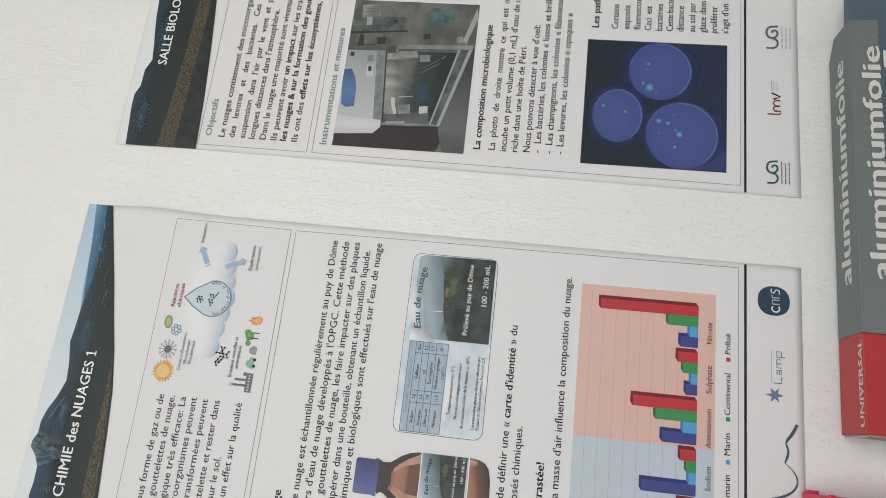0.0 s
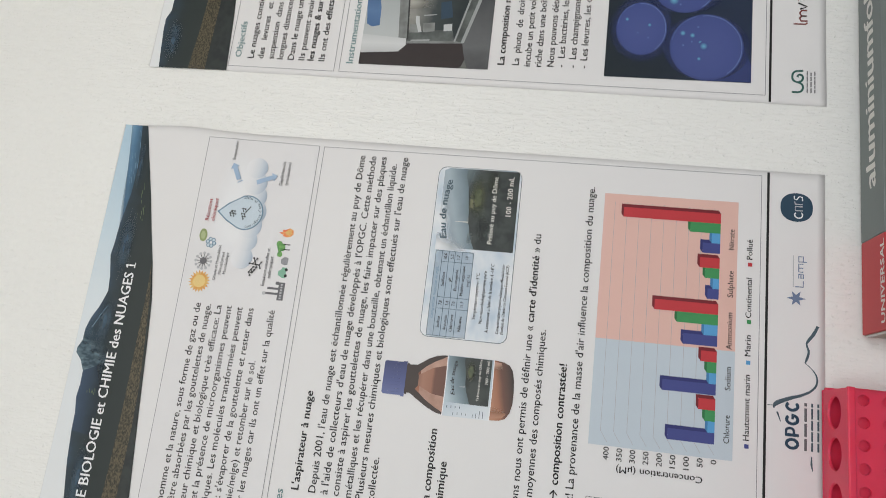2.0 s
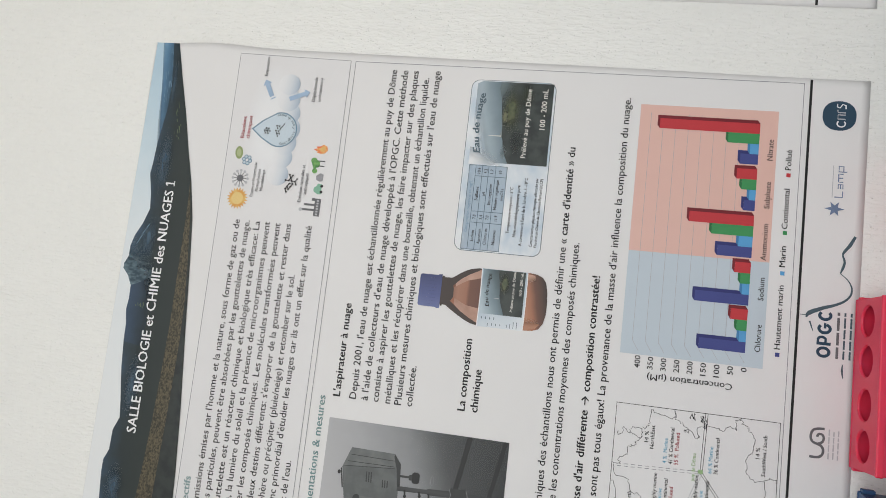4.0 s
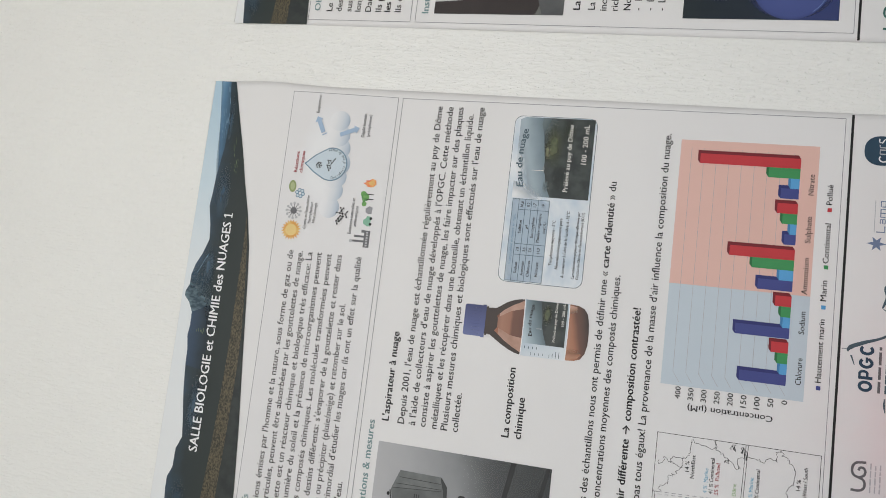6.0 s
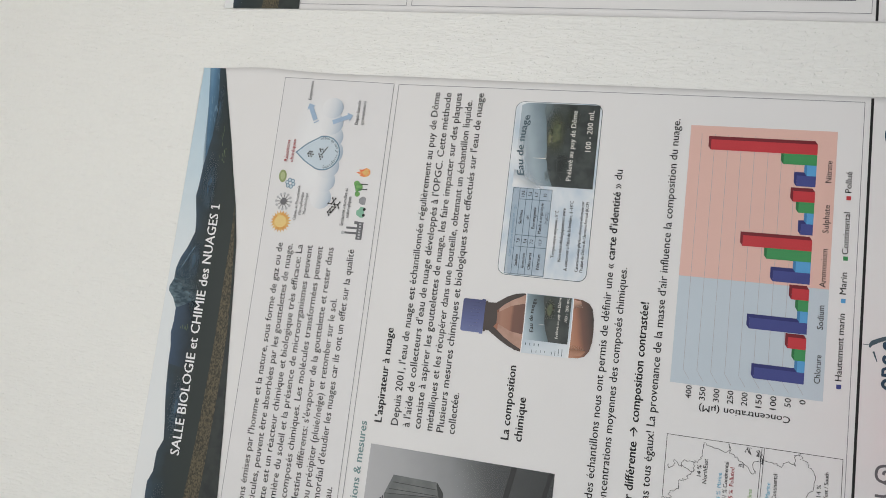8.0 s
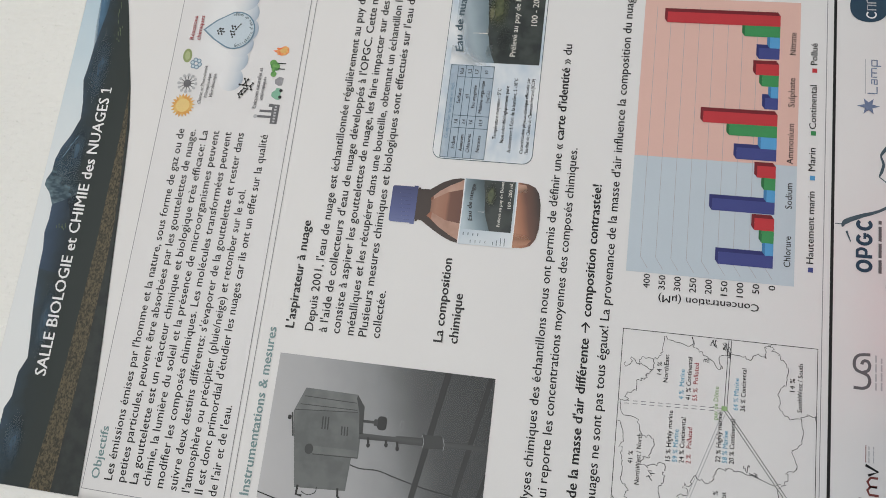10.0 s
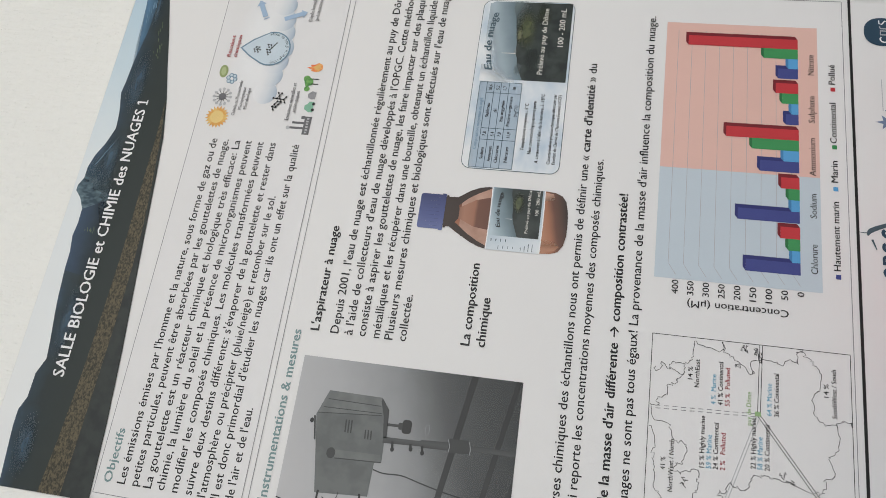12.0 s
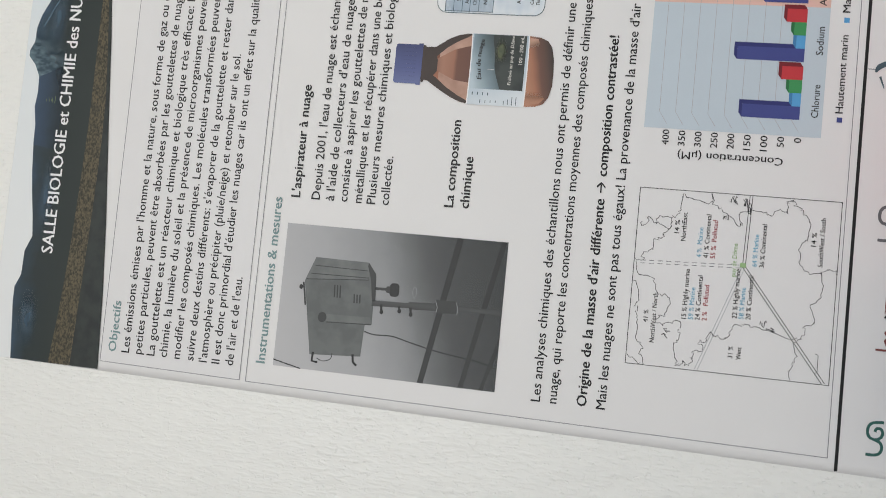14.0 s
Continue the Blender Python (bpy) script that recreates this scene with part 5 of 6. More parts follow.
ink(ONE, "mark_line", stroke([(0.5590, 1.0530), (0.5555, 1.0530), (0.5545, 1.0505), (0.5585, 1.0478), (0.5575, 1.0448), (0.5535, 1.0445)], 0.0013), WHITE, 3, cn)


def lab_mark(sheet, dx, dz):
    """A red and black lettermark drawn as plain strokes, with two bars of small print."""
    g = empty("foot_logo")
    g.parent = sheet.ob
    sh = lambda pts: [(x + dx, z + dz) for x, z in pts]
    ink(sheet, "mark_line", stroke(sh([(0.766, 1.0550), (0.766, 1.0420), (0.768, 1.0400)]), 0.0017), BRICK, 2, g)
    ink(sheet, "mark_line", stroke(sh([(0.770, 1.0400), (0.770, 1.0470), (0.7735, 1.0485), (0.7765, 1.0460), (0.7765, 1.0410), (0.7765, 1.0465), (0.7800, 1.0485), (0.7835, 1.0460), (0.7835, 1.0405)]), 0.0019), BRICK, 2, g)
    ink(sheet, "mark_line", stroke(sh([(0.7850, 1.0480), (0.7885, 1.0405), (0.7930, 1.0500)]), 0.0022), BLACK, 2, g)
    bars(sheet, 0.795 + dx, 1.0470 + dz, 0.808 + dx, 2, 0.0009, 0.0035, PALE, g)
    ink(sheet, "mark_bar", rect(0.795 + dx, 1.0495 + dz, 0.809 + dx, 1.0501 + dz), BRICK, 2, g)


lab_mark(TWO, 0.0, 0.0)
lab_mark(ONE, -0.6605, 0.0015)

# ---- second poster: text ----
write(TWO, [("Objectifs", BOLD * 0.6)], 0.6925, 1.7140, 0.743, 0.0082, TEAL, "heading")
for pieces, z, x1 in (
    ("Le nuages contiennent des microorganismes", 1.6970, 0.922),
    ("des   levures   et   des   bactéries.   Ces", 1.6840, 0.881),
    ("suspension  dans  l'air  par  le  vent  et  par", 1.6705, 0.900),
    ("longues distances dans l'atmosphère.", 1.6580, 0.875),
    ("Dans le nuage une majorité sont vivantes", 1.6440, 0.896),
    ([("Ils peuvent avoir ", 0.0), ("un impact", BOLD), (" sur les transferts", 0.0)], 1.6300, 0.925),
    ([("les nuages & sur la formation des gouttes", BOLD)], 1.6180, 0.908),
    ([("Ils ont des ", 0.0), ("effets sur les écosystèmes,", BOLD)], 1.6040, 0.889),
):
    write(TWO, pieces, 0.692, z, x1, T)
write(TWO, [("Instrumentations et mesures", BOLD * 0.6)], 0.691, 1.5675, 0.852, 0.0088, TEAL, "heading")
write(TWO, [("La composition microbiologique", BOLD)], 0.698, 1.3810, 0.866, 0.0086, None, "heading")
for text, x0, z, x1 in (
    ("La  photo  de  droite  montre  ce  qui  est  obtenu", 0.6985, 1.3635, 0.929),
    ("incube un petit volume (0,1 mL) d'eau de nuage", 0.6975, 1.3500, 0.928),
    ("riche dans une boîte de Pétri.", 0.6975, 1.3370, 0.839),
    ("Nous pouvons détecter à vue d'oeil:", 0.6985, 1.3225, 0.869),
    ("Les bactéries, les colonies « lisses et brillantes »", 0.7105, 1.3105, 0.940),
    ("Les champignons, les colonies « filamenteuses »", 0.7095, 1.2970, 0.938),
    ("Les levures, les colonies « opaques »", 0.7085, 1.2840, 0.888),
):
    write(TWO, text, x0, z, x1, T)
for z in (1.3105, 1.2970, 1.2840):
    write(TWO, "-", 0.6985, z, 0.7015, T)
write(TWO, [("Les pathogènes", BOLD)], 0.869, 1.2515, 0.947, 0.0086, None, "heading")
for text, z, w in (("Certains", 1.2285, 0.0345), ("exposés", 1.2150, 0.0335), ("fluorescence", 1.2020, 0.051), ("Ceci  est", 1.1890, 0.034), ("bactéries", 1.1760, 0.0375), ("Cette bactérie", 1.1635, 0.057), ("distance", 1.1510, 0.036), ("au sol par", 1.1375, 0.041), ("glace dans", 1.1250, 0.044), ("proliférer", 1.1120, 0.037), ("s'agit d'un", 1.0990, 0.041)):
    write(TWO, text, 0.8685, z, 0.8685 + w, T)

# ---- second poster: photograph of the safety cabinet ----
hood = empty("cabinet_photograph")
hood.parent = two_ob
P = local(0.6910, 1.4000, 0.9250, 1.5600)
K = 0.868
HOODBG = two_tone("printed_room_wall", (0.085, 0.092, 0.084), (0.155, 0.16, 0.15), 30)
INNER = ramp_ink("printed_steel_inside", (0.78, 1.515), (0.77, 1.425), [(0, (0.12, 0.12, 0.11)), (0.22, (0.35, 0.345, 0.315)), (0.45, (0.17, 0.175, 0.165)), (0.62, (0.045, 0.058, 0.06)), (1, (0.018, 0.026, 0.029))], grain=0.30)
UNDER = mat("printed_dark_floor", (0.032, 0.024, 0.024), 0.5, 0.2)
FRONT = ramp_ink("printed_grey_floor", (0.70, 1.43), (0.82, 1.405), [(0, (0.045, 0.047, 0.05)), (0.35, (0.13, 0.135, 0.14)), (1, (0.05, 0.055, 0.06))], grain=0.3)
EDGE = mat("printed_bright_edge", (0.33, 0.35, 0.35), 0.5, 0.05)
POST = two_tone("printed_grey_post", (0.17, 0.18, 0.175), (0.26, 0.275, 0.27), 50)
BLUEL = ramp_ink("printed_blue_plate", (0.74, 1.55), (0.80, 1.545), [(0, (0.05, 0.12, 0.27)), (0.5, (0.10, 0.19, 0.36)), (1, (0.05, 0.11, 0.24))], grain=0.2)
DIM = mat("printed_dim_grey", (0.035, 0.038, 0.038), 0.5, 0.15)
HAZY = two_tone("printed_hazy_grey", (0.06, 0.07, 0.067), (0.12, 0.135, 0.13), 60)
TEALO = two_tone("printed_teal_things", (0.045, 0.10, 0.11), (0.10, 0.17, 0.18), 80)
K = 0.867
STEELW = ramp_ink("printed_bright_steel", P([(0.33, 0.40)])[0], P([(0.52, 0.40)])[0], [(0, (0.20, 0.195, 0.175)), (0.25, (0.42, 0.415, 0.375)), (0.45, (0.19, 0.19, 0.175)), (0.6, (0.33, 0.33, 0.30)), (1, (0.10, 0.11, 0.105))], grain=0.05)
PLAINW = ramp_ink("printed_white_side", P([(0.07, 0.1)])[0], P([(0.18, 0.1)])[0], [(0, (0.50, 0.515, 0.52)), (0.5, (0.62, 0.635, 0.64)), (1, (0.52, 0.54, 0.545))])
FRONTW = ramp_ink("printed_case_face", P([(0.20, 0.1)])[0], P([(0.60, 0.1)])[0], [(0, (0.47, 0.50, 0.505)), (0.6, (0.37, 0.40, 0.405)), (1, (0.27, 0.295, 0.295))], grain=0.05)
for name, pts, m, lay_at in (
    ("room_wall", [(0, 0), (K, 0), (K, 1), (0, 1)], HOODBG, 1),
    ("dark_floor", [(0, 0), (0.12, 0.0), (0.17, 0.80), (0.10, 0.84), (0.02, 0.80), (0, 0.78)], UNDER, 2),
    ("grey_floor", [(0, 0.84), (0.09, 0.80), (0.16, 0.78), (0.60, 0.985), (0.60, 1), (0, 1)], FRONT, 2.4),
    ("side_case", [(0.066, 0.0), (0.175, 0.0), (0.160, 0.285), (0.158, 0.345), (0.118, 0.350), (0.080, 0.295)], PLAINW, 3),
    ("case_front", [(0.175, 0.0), (0.557, 0.0), (0.560, 0.235), (0.160, 0.285)], FRONTW, 3),
    ("case_band", [(0.160, 0.285), (0.560, 0.235), (0.566, 0.306), (0.158, 0.350)], POST, 3.4),
    ("inside", [(0.135, 0.355), (0.555, 0.308), (0.573, 0.394), (0.588, 0.881), (0.149, 0.721)], INNER, 3),
    ("bright_steel", [(0.330, 0.345), (0.510, 0.325), (0.515, 0.50), (0.345, 0.55)], None, 3.5),
    ("inner_side", [(0.135, 0.355), (0.205, 0.350), (0.215, 0.70), (0.149, 0.721)], HAZY, 3.6),
    ("inner_side", [(0.560, 0.40), (0.575, 0.40), (0.588, 0.881), (0.570, 0.874)], HAZY, 4),
    ("sash_shadow", [(0.150, 0.352), (0.560, 0.306), (0.560, 0.318), (0.150, 0.364)], DIM, 4.3),
    ("sash_plate", [(0.137, 0.385), (0.150, 0.383), (0.158, 0.53), (0.145, 0.53)], EDGE, 4.6),
    ("front_grille", [(0.149, 0.728), (0.588, 0.886), (0.590, 0.955), (0.145, 0.775)], HAZY, 4),
    ("glass_edge", [(0.149, 0.716), (0.588, 0.872), (0.588, 0.888), (0.149, 0.730)], EDGE, 5),
    ("sash_edge", [(0.143, 0.772), (0.592, 0.955), (0.592, 0.982), (0.143, 0.797)], EDGE, 5),
    ("sash_side", [(0.128, 0.352), (0.141, 0.352), (0.154, 0.73), (0.140, 0.795)], POST, 4.8),
    ("shelf_post", [(0.577, 0.40), (0.600, 0.39), (0.618, 0.986), (0.592, 0.982)], POST, 4.6),
    ("corner_block", [(0.545, 0.305), (0.590, 0.300), (0.596, 0.385), (0.553, 0.392)], HAZY, 5),
    ("table_leg", [(0.620, 0.925), (0.649, 0.901), (0.847, 0.985), (0.80, 0.998), (0.775, 0.998)], EDGE, 3.6),
    ("device", [(0.668, 0.0), (0.735, 0.0), (0.752, 0.24), (0.769, 0.25), (0.770, 0.432), (0.692, 0.452)], HAZY, 3),
    ("device_shadow", [(0.655, 0.0), (0.668, 0.0), (0.692, 0.452), (0.682, 0.458)], DIM, 3.3),
    ("device_box", [(0.755, 0.075), (0.835, 0.065), (0.850, 0.205), (0.770, 0.225)], POST, 3.6),
    ("device_label", [(0.712, 0.120), (0.762, 0.115), (0.764, 0.160), (0.714, 0.165)], EDGE, 4.2),
    ("device_knob", [(0.728, 0.335), (0.752, 0.333), (0.753, 0.365), (0.729, 0.367)], DIM, 4.2),
    ("dark_flask", [(0.580, 0.075), (0.612, 0.075), (0.660, 0.085), (0.655, 0.108), (0.612, 0.120), (0.582, 0.118)], DIM, 4),
    ("flask_neck", [(0.588, 0.115), (0.592, 0.115), (0.598, 0.22), (0.592, 0.22)], DIM, 4),
    ("dark_cap", [(0.598, 0.225), (0.640, 0.220), (0.645, 0.290), (0.602, 0.295)], DIM, 4),
    ("teal_bag", [(0.745, 0.62), (0.800, 0.60), (0.835, 0.63), (0.830, 0.80), (0.770, 0.82), (0.735, 0.74)], TEALO, 3),
    ("plant_pot", [(0.640, 0.59), (0.672, 0.585), (0.678, 0.64), (0.645, 0.645)], DIM, 3.3),
    ("brown_box", [(0.625, 0.855), (0.665, 0.845), (0.672, 0.895), (0.630, 0.91)], POST, 3.7),
    ("tube", [(0.195, 0.435), (0.255, 0.405), (0.290, 0.400), (0.290, 0.428), (0.255, 0.435), (0.198, 0.460)], PLAINW, 5),
    ("rod", [(0.291, 0.462), (0.298, 0.462), (0.305, 0.565), (0.299, 0.565)], EDGE, 5),
    ("bottle", [(0.192, 0.365), (0.240, 0.360), (0.240, 0.420), (0.194, 0.440)], POST, 4.6),
    ("tray", [(0.195, 0.470), (0.250, 0.465), (0.255, 0.555), (0.205, 0.560)], POST, 4.6),
    ("white_box", [(0.205, 0.630), (0.245, 0.625), (0.252, 0.690), (0.212, 0.695)], PLAINW, 5),
    ("blue_vessel", [(0.275, 0.60), (0.375, 0.585), (0.385, 0.665), (0.290, 0.690)], None, 4.6),
    ("white_bag", [(0.520, 0.36), (0.560, 0.36), (0.570, 0.55), (0.530, 0.57)], POST, 4.6),
    ("red_label", [(0.505, 0.585), (0.545, 0.575), (0.550, 0.66), (0.510, 0.665)], POST, 4.8),
    ("label", [(0.401, 0.182), (0.470, 0.172), (0.474, 0.225), (0.409, 0.235)], PLAINW, 4),
    ("label_sign", [(0.435, 0.190), (0.465, 0.186), (0.467, 0.212), (0.437, 0.216)], DIM, 5),
    ("label", [(0.491, 0.172), (0.530, 0.167), (0.533, 0.215), (0.495, 0.220)], POST, 4),
    ("switch", [(0.520, 0.030), (0.545, 0.028), (0.546, 0.058), (0.521, 0.060)], DIM, 4),
    ("blue_plate", [(0.219, 0.060), (0.235, 0.020), (0.350, 0.0), (0.438, 0.0), (0.446, 0.055), (0.400, 0.095), (0.332, 0.117), (0.228, 0.122)], BLUEL, 4),
):
    if name == "bright_steel":
        m = fade(STEELW, P([(0.42, 0.34)])[0], P([(0.43, 0.54)])[0])
    if name == "blue_vessel":
        m = mat("printed_deep_blue", (0.028, 0.058, 0.095), 0.5, 0.15)
    ink(TWO, name, flat(P(pts)), m, lay_at, hood)
for pts in ([(0.47, 0.62), (0.545, 0.78)], [(0.44, 0.60), (0.50, 0.74)]):
    ink(TWO, "rod", stroke(P(pts), 0.0004), EDGE, 5, hood)
for pts in ([(0.795, 0.10), (0.797, 0.19)], [(0.815, 0.10), (0.818, 0.19)]):
    ink(TWO, "slot", stroke(P(pts), 0.0007), HAZY, 5, hood)

# ---- second poster: photograph of the dishes ----
dish = empty("dishes_photograph")
dish.parent = two_ob
NIGHT = ramp_ink("printed_night_blue", (0.70, 1.262), (0.76, 1.10), [(0, (0.009, 0.017, 0.023)), (0.5, (0.012, 0.021, 0.036)), (1, (0.015, 0.027, 0.06))], grain=0.12)
RIMC = mat("printed_rim_light", (0.16, 0.24, 0.50), 0.5, 0.2)
BODY, DUSK = (0.062, 0.086, 0.265), (0.026, 0.038, 0.100)
ink(TWO, "night", rect(0.6895, 1.1000, 0.8525, 1.2635), NIGHT, 1, dish)
GLOW = mat("printed_blue_glow", (0.032, 0.047, 0.155), 0.5, 0.15)
ink(TWO, "glow", flat([(0.6900, 1.1005), (0.712, 1.1005), (0.745, 1.113), (0.716, 1.188), (0.699, 1.172), (0.6900, 1.145)]), GLOW, 2, dish)
for k, (x, z, r, q) in enumerate(((0.7530, 1.2240, 0.0335, 0.0283), (0.8136, 1.1768, 0.0372, 0.0358), (0.7320, 1.1500, 0.0412, 0.0400))):
    glow = glow_ink("printed_dish_glow", x, z, r * 1.07, q * 1.07, [(0, (0.068, 0.094, 0.275)), (0.55, BODY), (0.88, (0.056, 0.080, 0.25)), (0.955, (0.044, 0.064, 0.20)), (1, DUSK)])
    ink(TWO, "halo", disc(x, z, min(r * 1.45, 0.8522 - x), q * 1.45, 40) if x > 0.8 else disc(x, z, r * 1.28 if x > 0.74 else 0.0420, q * 1.30 if x > 0.74 else q * 1.22, 40), soft(mat("printed_halo", (0.034, 0.050, 0.150), 0.5, 0.1), x, z, r * 1.45, q * 1.45, 0.6, 0.8), 2.4 + 0.3 * k, dish)
    ink(TWO, "petri_dish", disc(x, z, r * 1.03, q * 1.03, 48), glow, 3.5, dish)
    ink(TWO, "dish_rim", ring(x, z, r - 0.0008, q - 0.0008, 0.0006, 40, 0.60, 1.02), RIMC, 4.5, dish)
    ink(TWO, "dish_rim", ring(x, z, r - 0.0006, q - 0.0006, 0.0003, 30, 0.05, 0.22), RIMC, 4.5, dish)
for x, z, r in ((0.7910, 1.1885, 0.0085), (0.796, 1.1955, 0.0040), (0.786, 1.181, 0.0026), (0.7326, 1.1531, 0.0065), (0.7375, 1.157, 0.0034), (0.7485, 1.1769, 0.0048), (0.746, 1.166, 0.0046), (0.757, 1.160, 0.0022), (0.7642, 1.2411, 0.0034), (0.7576, 1.215, 0.0034), (0.741, 1.216, 0.0020), (0.747, 1.228, 0.0018), (0.8222, 1.1908, 0.0032), (0.815, 1.193, 0.0026), (0.7164, 1.1579, 0.0034), (0.733, 1.176, 0.0024), (0.738, 1.1665, 0.0020)):
    heart = (0.14, 0.42, 0.60) if r > 0.0028 else (0.14, 0.22, 0.48)
    spot = glow_ink("printed_colony_glow", x, z, r, r * 0.95, [(0, heart), (0.35, tuple(0.5 * (p + q) for p, q in zip(heart, BODY))), (0.7, (0.055, 0.088, 0.265)), (1, BODY)])
    ink(TWO, "colony", disc(x, z, r, r * 0.95, 16), spot, 5 + 150 * r, dish)


# ---- tube racks on the bench ----
def plate_with_holes(w, h, holes, t, seg=20):
    """A moulded plate in x and z, facing -y, with round holes right through it; holes are (x, z, radius)."""
    bm = bmesh.new()
    xs = sorted({0.0, w} | {round(x + s * r * 1.18, 5) for x, z, r in holes for s in (-1, 1)})
    zs = sorted({0.0, h} | {round(z + s * r * 1.18, 5) for x, z, r in holes for s in (-1, 1)})
    vert = {}

    def v(x, y, z):
        k = (round(x, 6), round(y, 6), round(z, 6))
        if k not in vert:
            vert[k] = bm.verts.new(k)
        return vert[k]

    cells = {}
    for x, z, r in holes:
        cells[(round(x - r * 1.18, 5), round(z - r * 1.18, 5))] = (x, z, r)
    for x0, x1 in zip(xs, xs[1:]):
        for z0, z1 in zip(zs, zs[1:]):
            hole = cells.get((x0, z0))
            if not hole:
                for y, flip in ((0.0, False), (t, True)):
                    q = [v(x0, y, z0), v(x1, y, z0), v(x1, y, z1), v(x0, y, z1)]
                    bm.faces.new(q[::-1] if flip else q)
                continue
            x, z, r = hole
            loops = []
            for k in range(seg):
                a = math.tau * (k + 0.5) / seg
                c, s = math.cos(a), math.sin(a)
                m = r * 1.18 / max(abs(c), abs(s))
                ex, ez = x + m * c, z + m * s
                loops.append((ex, ez, x + r * 1.06 * c, z + r * 1.06 * s, x + r * c, z + r * s))
            for p, q in zip(loops, loops[1:] + loops[:1]):
                bm.faces.new((v(p[0], 0, p[1]), v(q[0], 0, q[1]), v(q[2], 0, q[3]), v(p[2], 0, p[3])))
                bm.faces.new((v(p[2], 0, p[3]), v(q[2], 0, q[3]), v(q[4], r * 0.1, q[5]), v(p[4], r * 0.1, p[5])))
                bm.faces.new((v(p[4], r * 0.1, p[5]), v(q[4], r * 0.1, q[5]), v(q[4], t, q[5]), v(p[4], t, p[5])))
            for cx, cz, ka in ((x + r * 1.18, z + r * 1.18, 0), (x - r * 1.18, z + r * 1.18, 1), (x - r * 1.18, z - r * 1.18, 2), (x + r * 1.18, z - r * 1.18, 3)):
                k = round(seg / 8 + ka * seg / 4 - 0.5)
                p, q = loops[(k) % seg], loops[(k + 1) % seg]
                if len({v(p[0], 0, p[1]), v(cx, 0, cz), v(q[0], 0, q[1])}) == 3:
                    bm.faces.new((v(p[0], 0, p[1]), v(cx, 0, cz), v(q[0], 0, q[1])))
    for x0, z0, x1, z1 in ((0, 0, w, 0), (w, 0, w, h), (w, h, 0, h), (0, h, 0, 0)):
        bm.faces.new((v(x0, 0, z0), v(x0, t, z0), v(x1, t, z1), v(x1, 0, z1)))
    bmesh.ops.recalc_face_normals(bm, faces=bm.faces[:])
    return bm


def tube_rack(name, material, label):
    """A four-way rack: large holes on top, small ones on the broad sides, an added filler inside, with feet at the
    corners.
    """
    ob = tagged(empty(name), label, "tube rack", "tube racks on the bench")
    w, h, d = 0.163, 0.089, 0.060
    small = [(0.0105 + 0.0203 * k, 0.0135 + 0.0207 * r, 0.0050) for k in range(8) for r in range(4)]
    big = [(0.0235 + 0.0385 * k + (0.002 if k > 1 else -0.001), 0.0285, 0.0150) for k in range(4)]
    wide = [(0.0155 + 0.0264 * k, 0.0225 + 0.0440 * r, 0.0085) for k in range(6) for r in range(2)]
    for nm, holes, m in (("front_plate", small, Matrix.Translation((0, -d, 0))), ("back_plate", wide, Matrix.Translation((0, -0.0025, 0)))):
        bm = plate_with_holes(w, h - 0.003, holes, 0.0025)
        bm.transform(m)
        part(nm, bm, material, ob)
    bm = plate_with_holes(w, d - 0.006, big, 0.0025, 28)
    bm.transform(Matrix.Translation((0, -d + 0.003, h)) @ Matrix.Rotation(radians(-90), 4, "X"))
    part("top_plate", bm, material, ob)
    bm = plate_with_holes(w, d - 0.006, big, 0.0025, 28)
    bm.transform(Matrix.Translation((0, -d + 0.003, 0.005)) @ Matrix.Rotation(radians(-90), 4, "X"))
    part("bottom_plate", bm, material, ob)
    # added filler: backs the holes with plastic colour in place of light shining through
    part("core", box_bm(0.003, -d + 0.0090, 0.008, w - 0.003, -0.0070, h - 0.018, 0.001), material, ob, "solid block added inside the rack so its holes look less dark")
    for y in (-d + 0.0055, -0.0065):
        part("hole_backing", box_bm(0.003, y, 0.008, w - 0.003, y + 0.003, h - 0.003), material, ob)
    for x in (0.0, w - 0.0025):
        part("end_plate", box_bm(x, -d, 0.0, x + 0.0025, 0.0, h - 0.003, 0.0006), material, ob)
    for y in (-d - 0.0008, -0.0032):
        part("edge_bead", box_bm(-0.001, y, h - 0.0065, w + 0.001, y + 0.004, h + 0.0006, 0.0014, 3), material, ob)
    for x in (-0.0035, w - 0.0025):
        part("corner_lug", box_bm(x, -0.0045, h - 0.014, x + 0.006, 0.0015, h - 0.002, 0.001), material, ob)
        part("corner_lug", box_bm(x, -d - 0.001, 0.003, x + 0.006, -d + 0.005, 0.014, 0.001), material, ob)
    return ob


rack = tube_rack("tube_rack", RACK, "red plastic four-way tube rack standing empty on the bench")
rack.matrix_world = pose(0.1905, -0.0085, BENCH_Z, 0, 0, 1.0)
blue = tube_rack("tube_rack", RACKB, "dark blue plastic tube rack beside the red one")
blue.matrix_world = pose(0.0085, -0.020, BENCH_Z, 0, 0, -4.0)

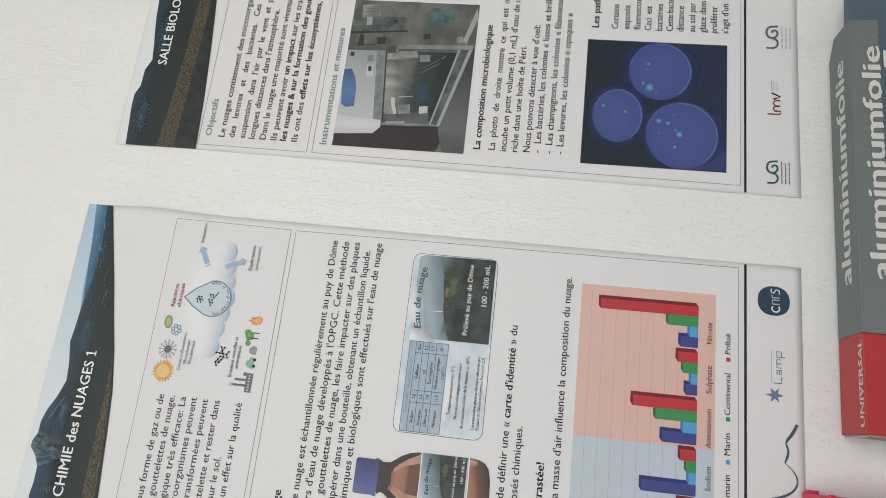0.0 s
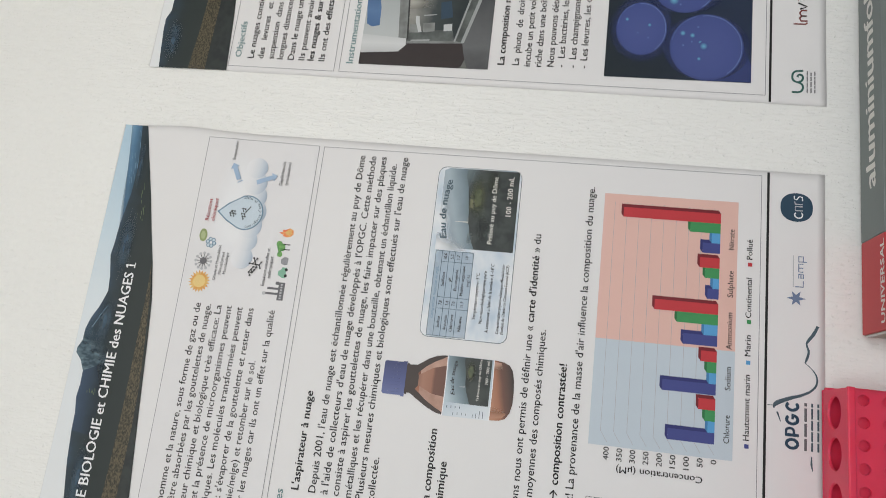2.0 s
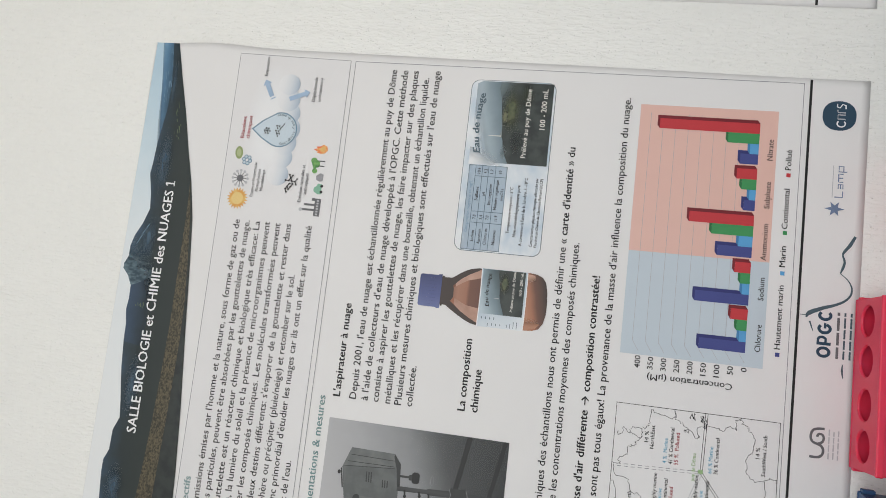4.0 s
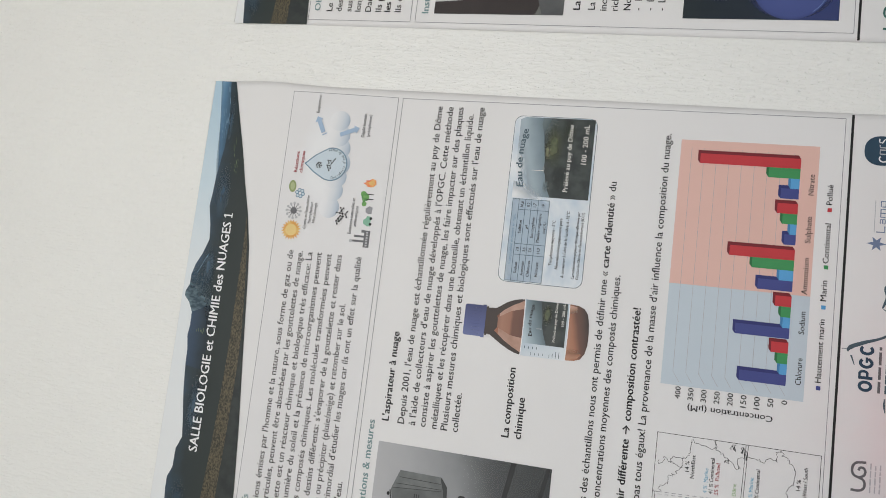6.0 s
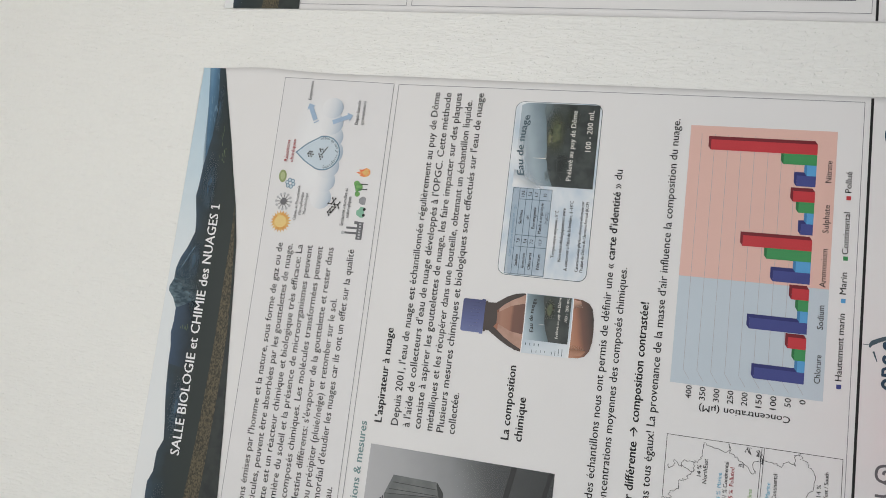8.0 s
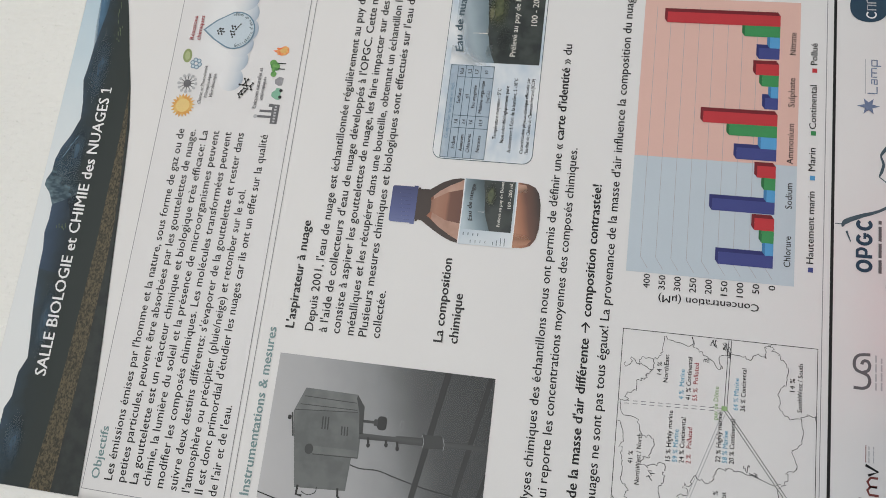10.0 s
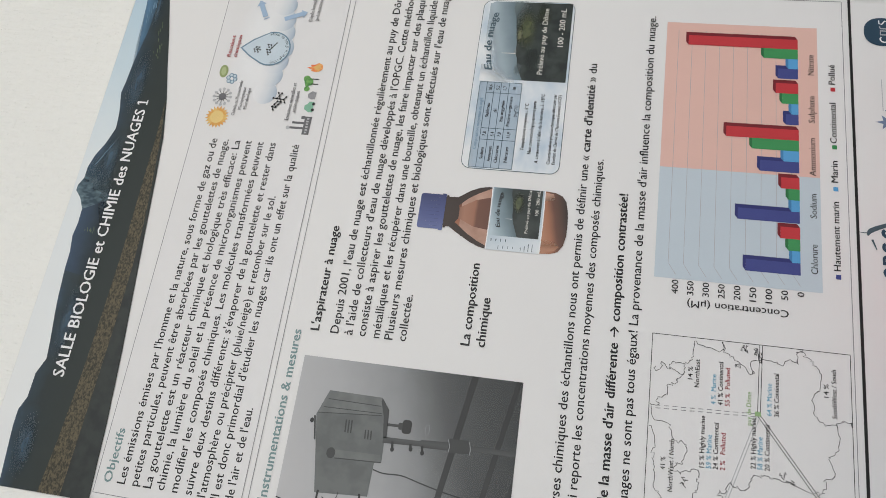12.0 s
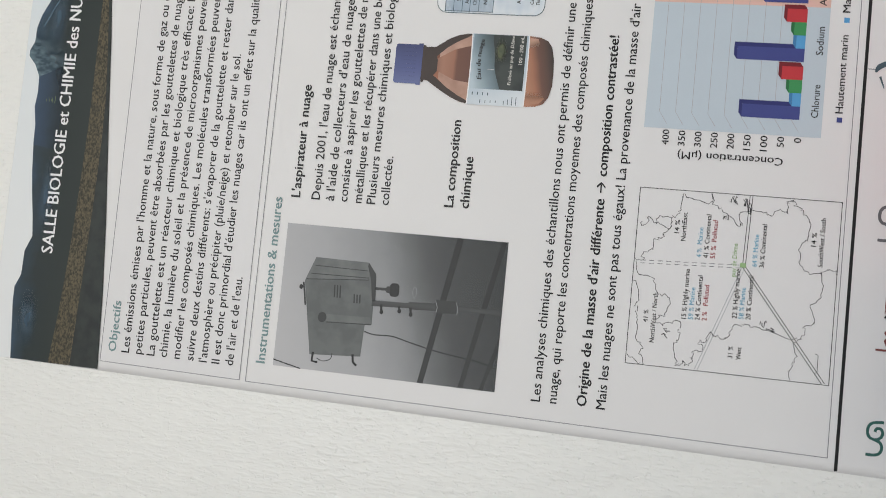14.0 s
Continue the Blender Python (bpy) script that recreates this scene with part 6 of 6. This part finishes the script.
# ---- box of foil on the bench ----
foil = tagged(empty("foil_box"), "long grey and red carton of aluminium foil with a serrated flap", "box")
foil.matrix_world = pose(0.413, -0.008, BENCH_Z, 0, 0, -0.3)
L, H, D, RED_END = 0.440, 0.0515, 0.050, 0.096
def prism(points, z0, z1):
    """An upright block over an outline of (x, y) points."""
    bm = bmesh.new()
    low, top = [bm.verts.new((x, y, z0)) for x, y in points], [bm.verts.new((x, y, z1)) for x, y in points]
    bm.faces.new(low[::-1]), bm.faces.new(top)
    for a, b, c, d in zip(low, low[1:] + low[:1], top[1:] + top[:1], top):
        bm.faces.new((a, b, c, d))
    bmesh.ops.bevel(bm, geom=bm.edges[:], offset=0.0008, segments=2, affect="EDGES", profile=0.5)
    return bm


part("carton", prism([(0.001, -D + 0.001), (L + 0.055, -D + 0.001), (L + 0.055, -D + 0.011), (L - 0.001, -D + 0.012), (L - 0.001, -0.0140), (L - 0.025, 0.0), (0.001, 0.0)], 0.0, H - 0.0008), CARDB, foil, "blue-grey inner carton")
part("red_end", box_bm(0.0, -D - 0.0004, H - 0.0295, RED_END, 0.0006, H, 0.0012, 3), CARDR, foil, "red printed end of the lid")
lid = part("lid", prism([(RED_END + 0.0002, -D - 0.0004), (L, -D - 0.0004), (L, -0.0125), (L - 0.024, 0.0006), (RED_END + 0.0002, 0.0006)], H - 0.004, H), CARD, foil, "grey-green carton lid")
bm = bmesh.new()
n, zf = 88, H - 0.0300
top = [bm.verts.new((RED_END + 0.0002 + (L - RED_END) * k / n, -D - 0.0006, H - 0.003)) for k in range(n + 1)]
low = [bm.verts.new((RED_END + 0.0002 + (L - RED_END) * k / n, -D - 0.0022, zf + (0.0020 if k % 2 else 0.0))) for k in range(n + 1)]
for k in range(n):
    bm.faces.new((low[k], low[k + 1], top[k + 1], top[k]))
geo = bmesh.ops.extrude_face_region(bm, geom=bm.faces[:])
for e in geo["geom"]:
    if isinstance(e, bmesh.types.BMVert):
        e.co.y += 0.0005
bmesh.ops.recalc_face_normals(bm, faces=bm.faces[:])
part("serrated_flap", bm, CARD, foil, "grey-green flap with a sawtooth edge")
part("end_flap", box_bm(-0.0012, -D + 0.002, 0.002, 0.0, -0.001, H - 0.002, 0.0004), CARDK, foil, "raw grey carton end")
part("end_rim", box_bm(-0.0022, -D + 0.004, H - 0.0045, -0.0012, -0.004, H - 0.001, 0.0004), STEEL, foil)


def on_box(text, x0, x1, y, z, height, tilt, material, name="box_text", bold=0.026):
    """Lettering on the carton: tilt 0 lies on its top, 90 stands on its front."""
    bm = thick(letters(text), bold)
    for v in bm.verts:
        v.co.z *= 0.001
    left = min(v.co.x for v in bm.verts)
    sx, sz = (x1 - x0) / (span(bm) - left), height / CAP
    m = Matrix.Translation((x0, y, z)) @ Matrix.Rotation(radians(tilt), 4, "X") @ Matrix.Diagonal((sx, sz, 1, 1)) @ Matrix.Translation((-left, 0, 0))
    bm.transform(m)
    return part(name, bm, material, foil)


on_box("aluminiumfolie", 0.148, 0.402, -0.034, H + 0.0003, 0.0205, 0, CREAM)
on_box("aluminiumfolie", 0.150, 0.408, -D - 0.0030, H - 0.0285, 0.0190, 87, CREAM)
on_box("UNIVERSAL", 0.007, 0.090, -D + 0.0010, H + 0.0003, 0.0080, 0, CREAM, bold=0.02)
part("print_line", box_bm(0.030, -D + 0.0088, H, 0.060, -D + 0.0092, H + 0.0002), CREAM, foil)
seal = merge(box_bm(0.385, -D + 0.0002, H - 0.044, 0.405, -D + 0.0010, H - 0.034, 0.0003))
part("white_tab", seal, CREAM, foil, "white paper tab on the carton front")
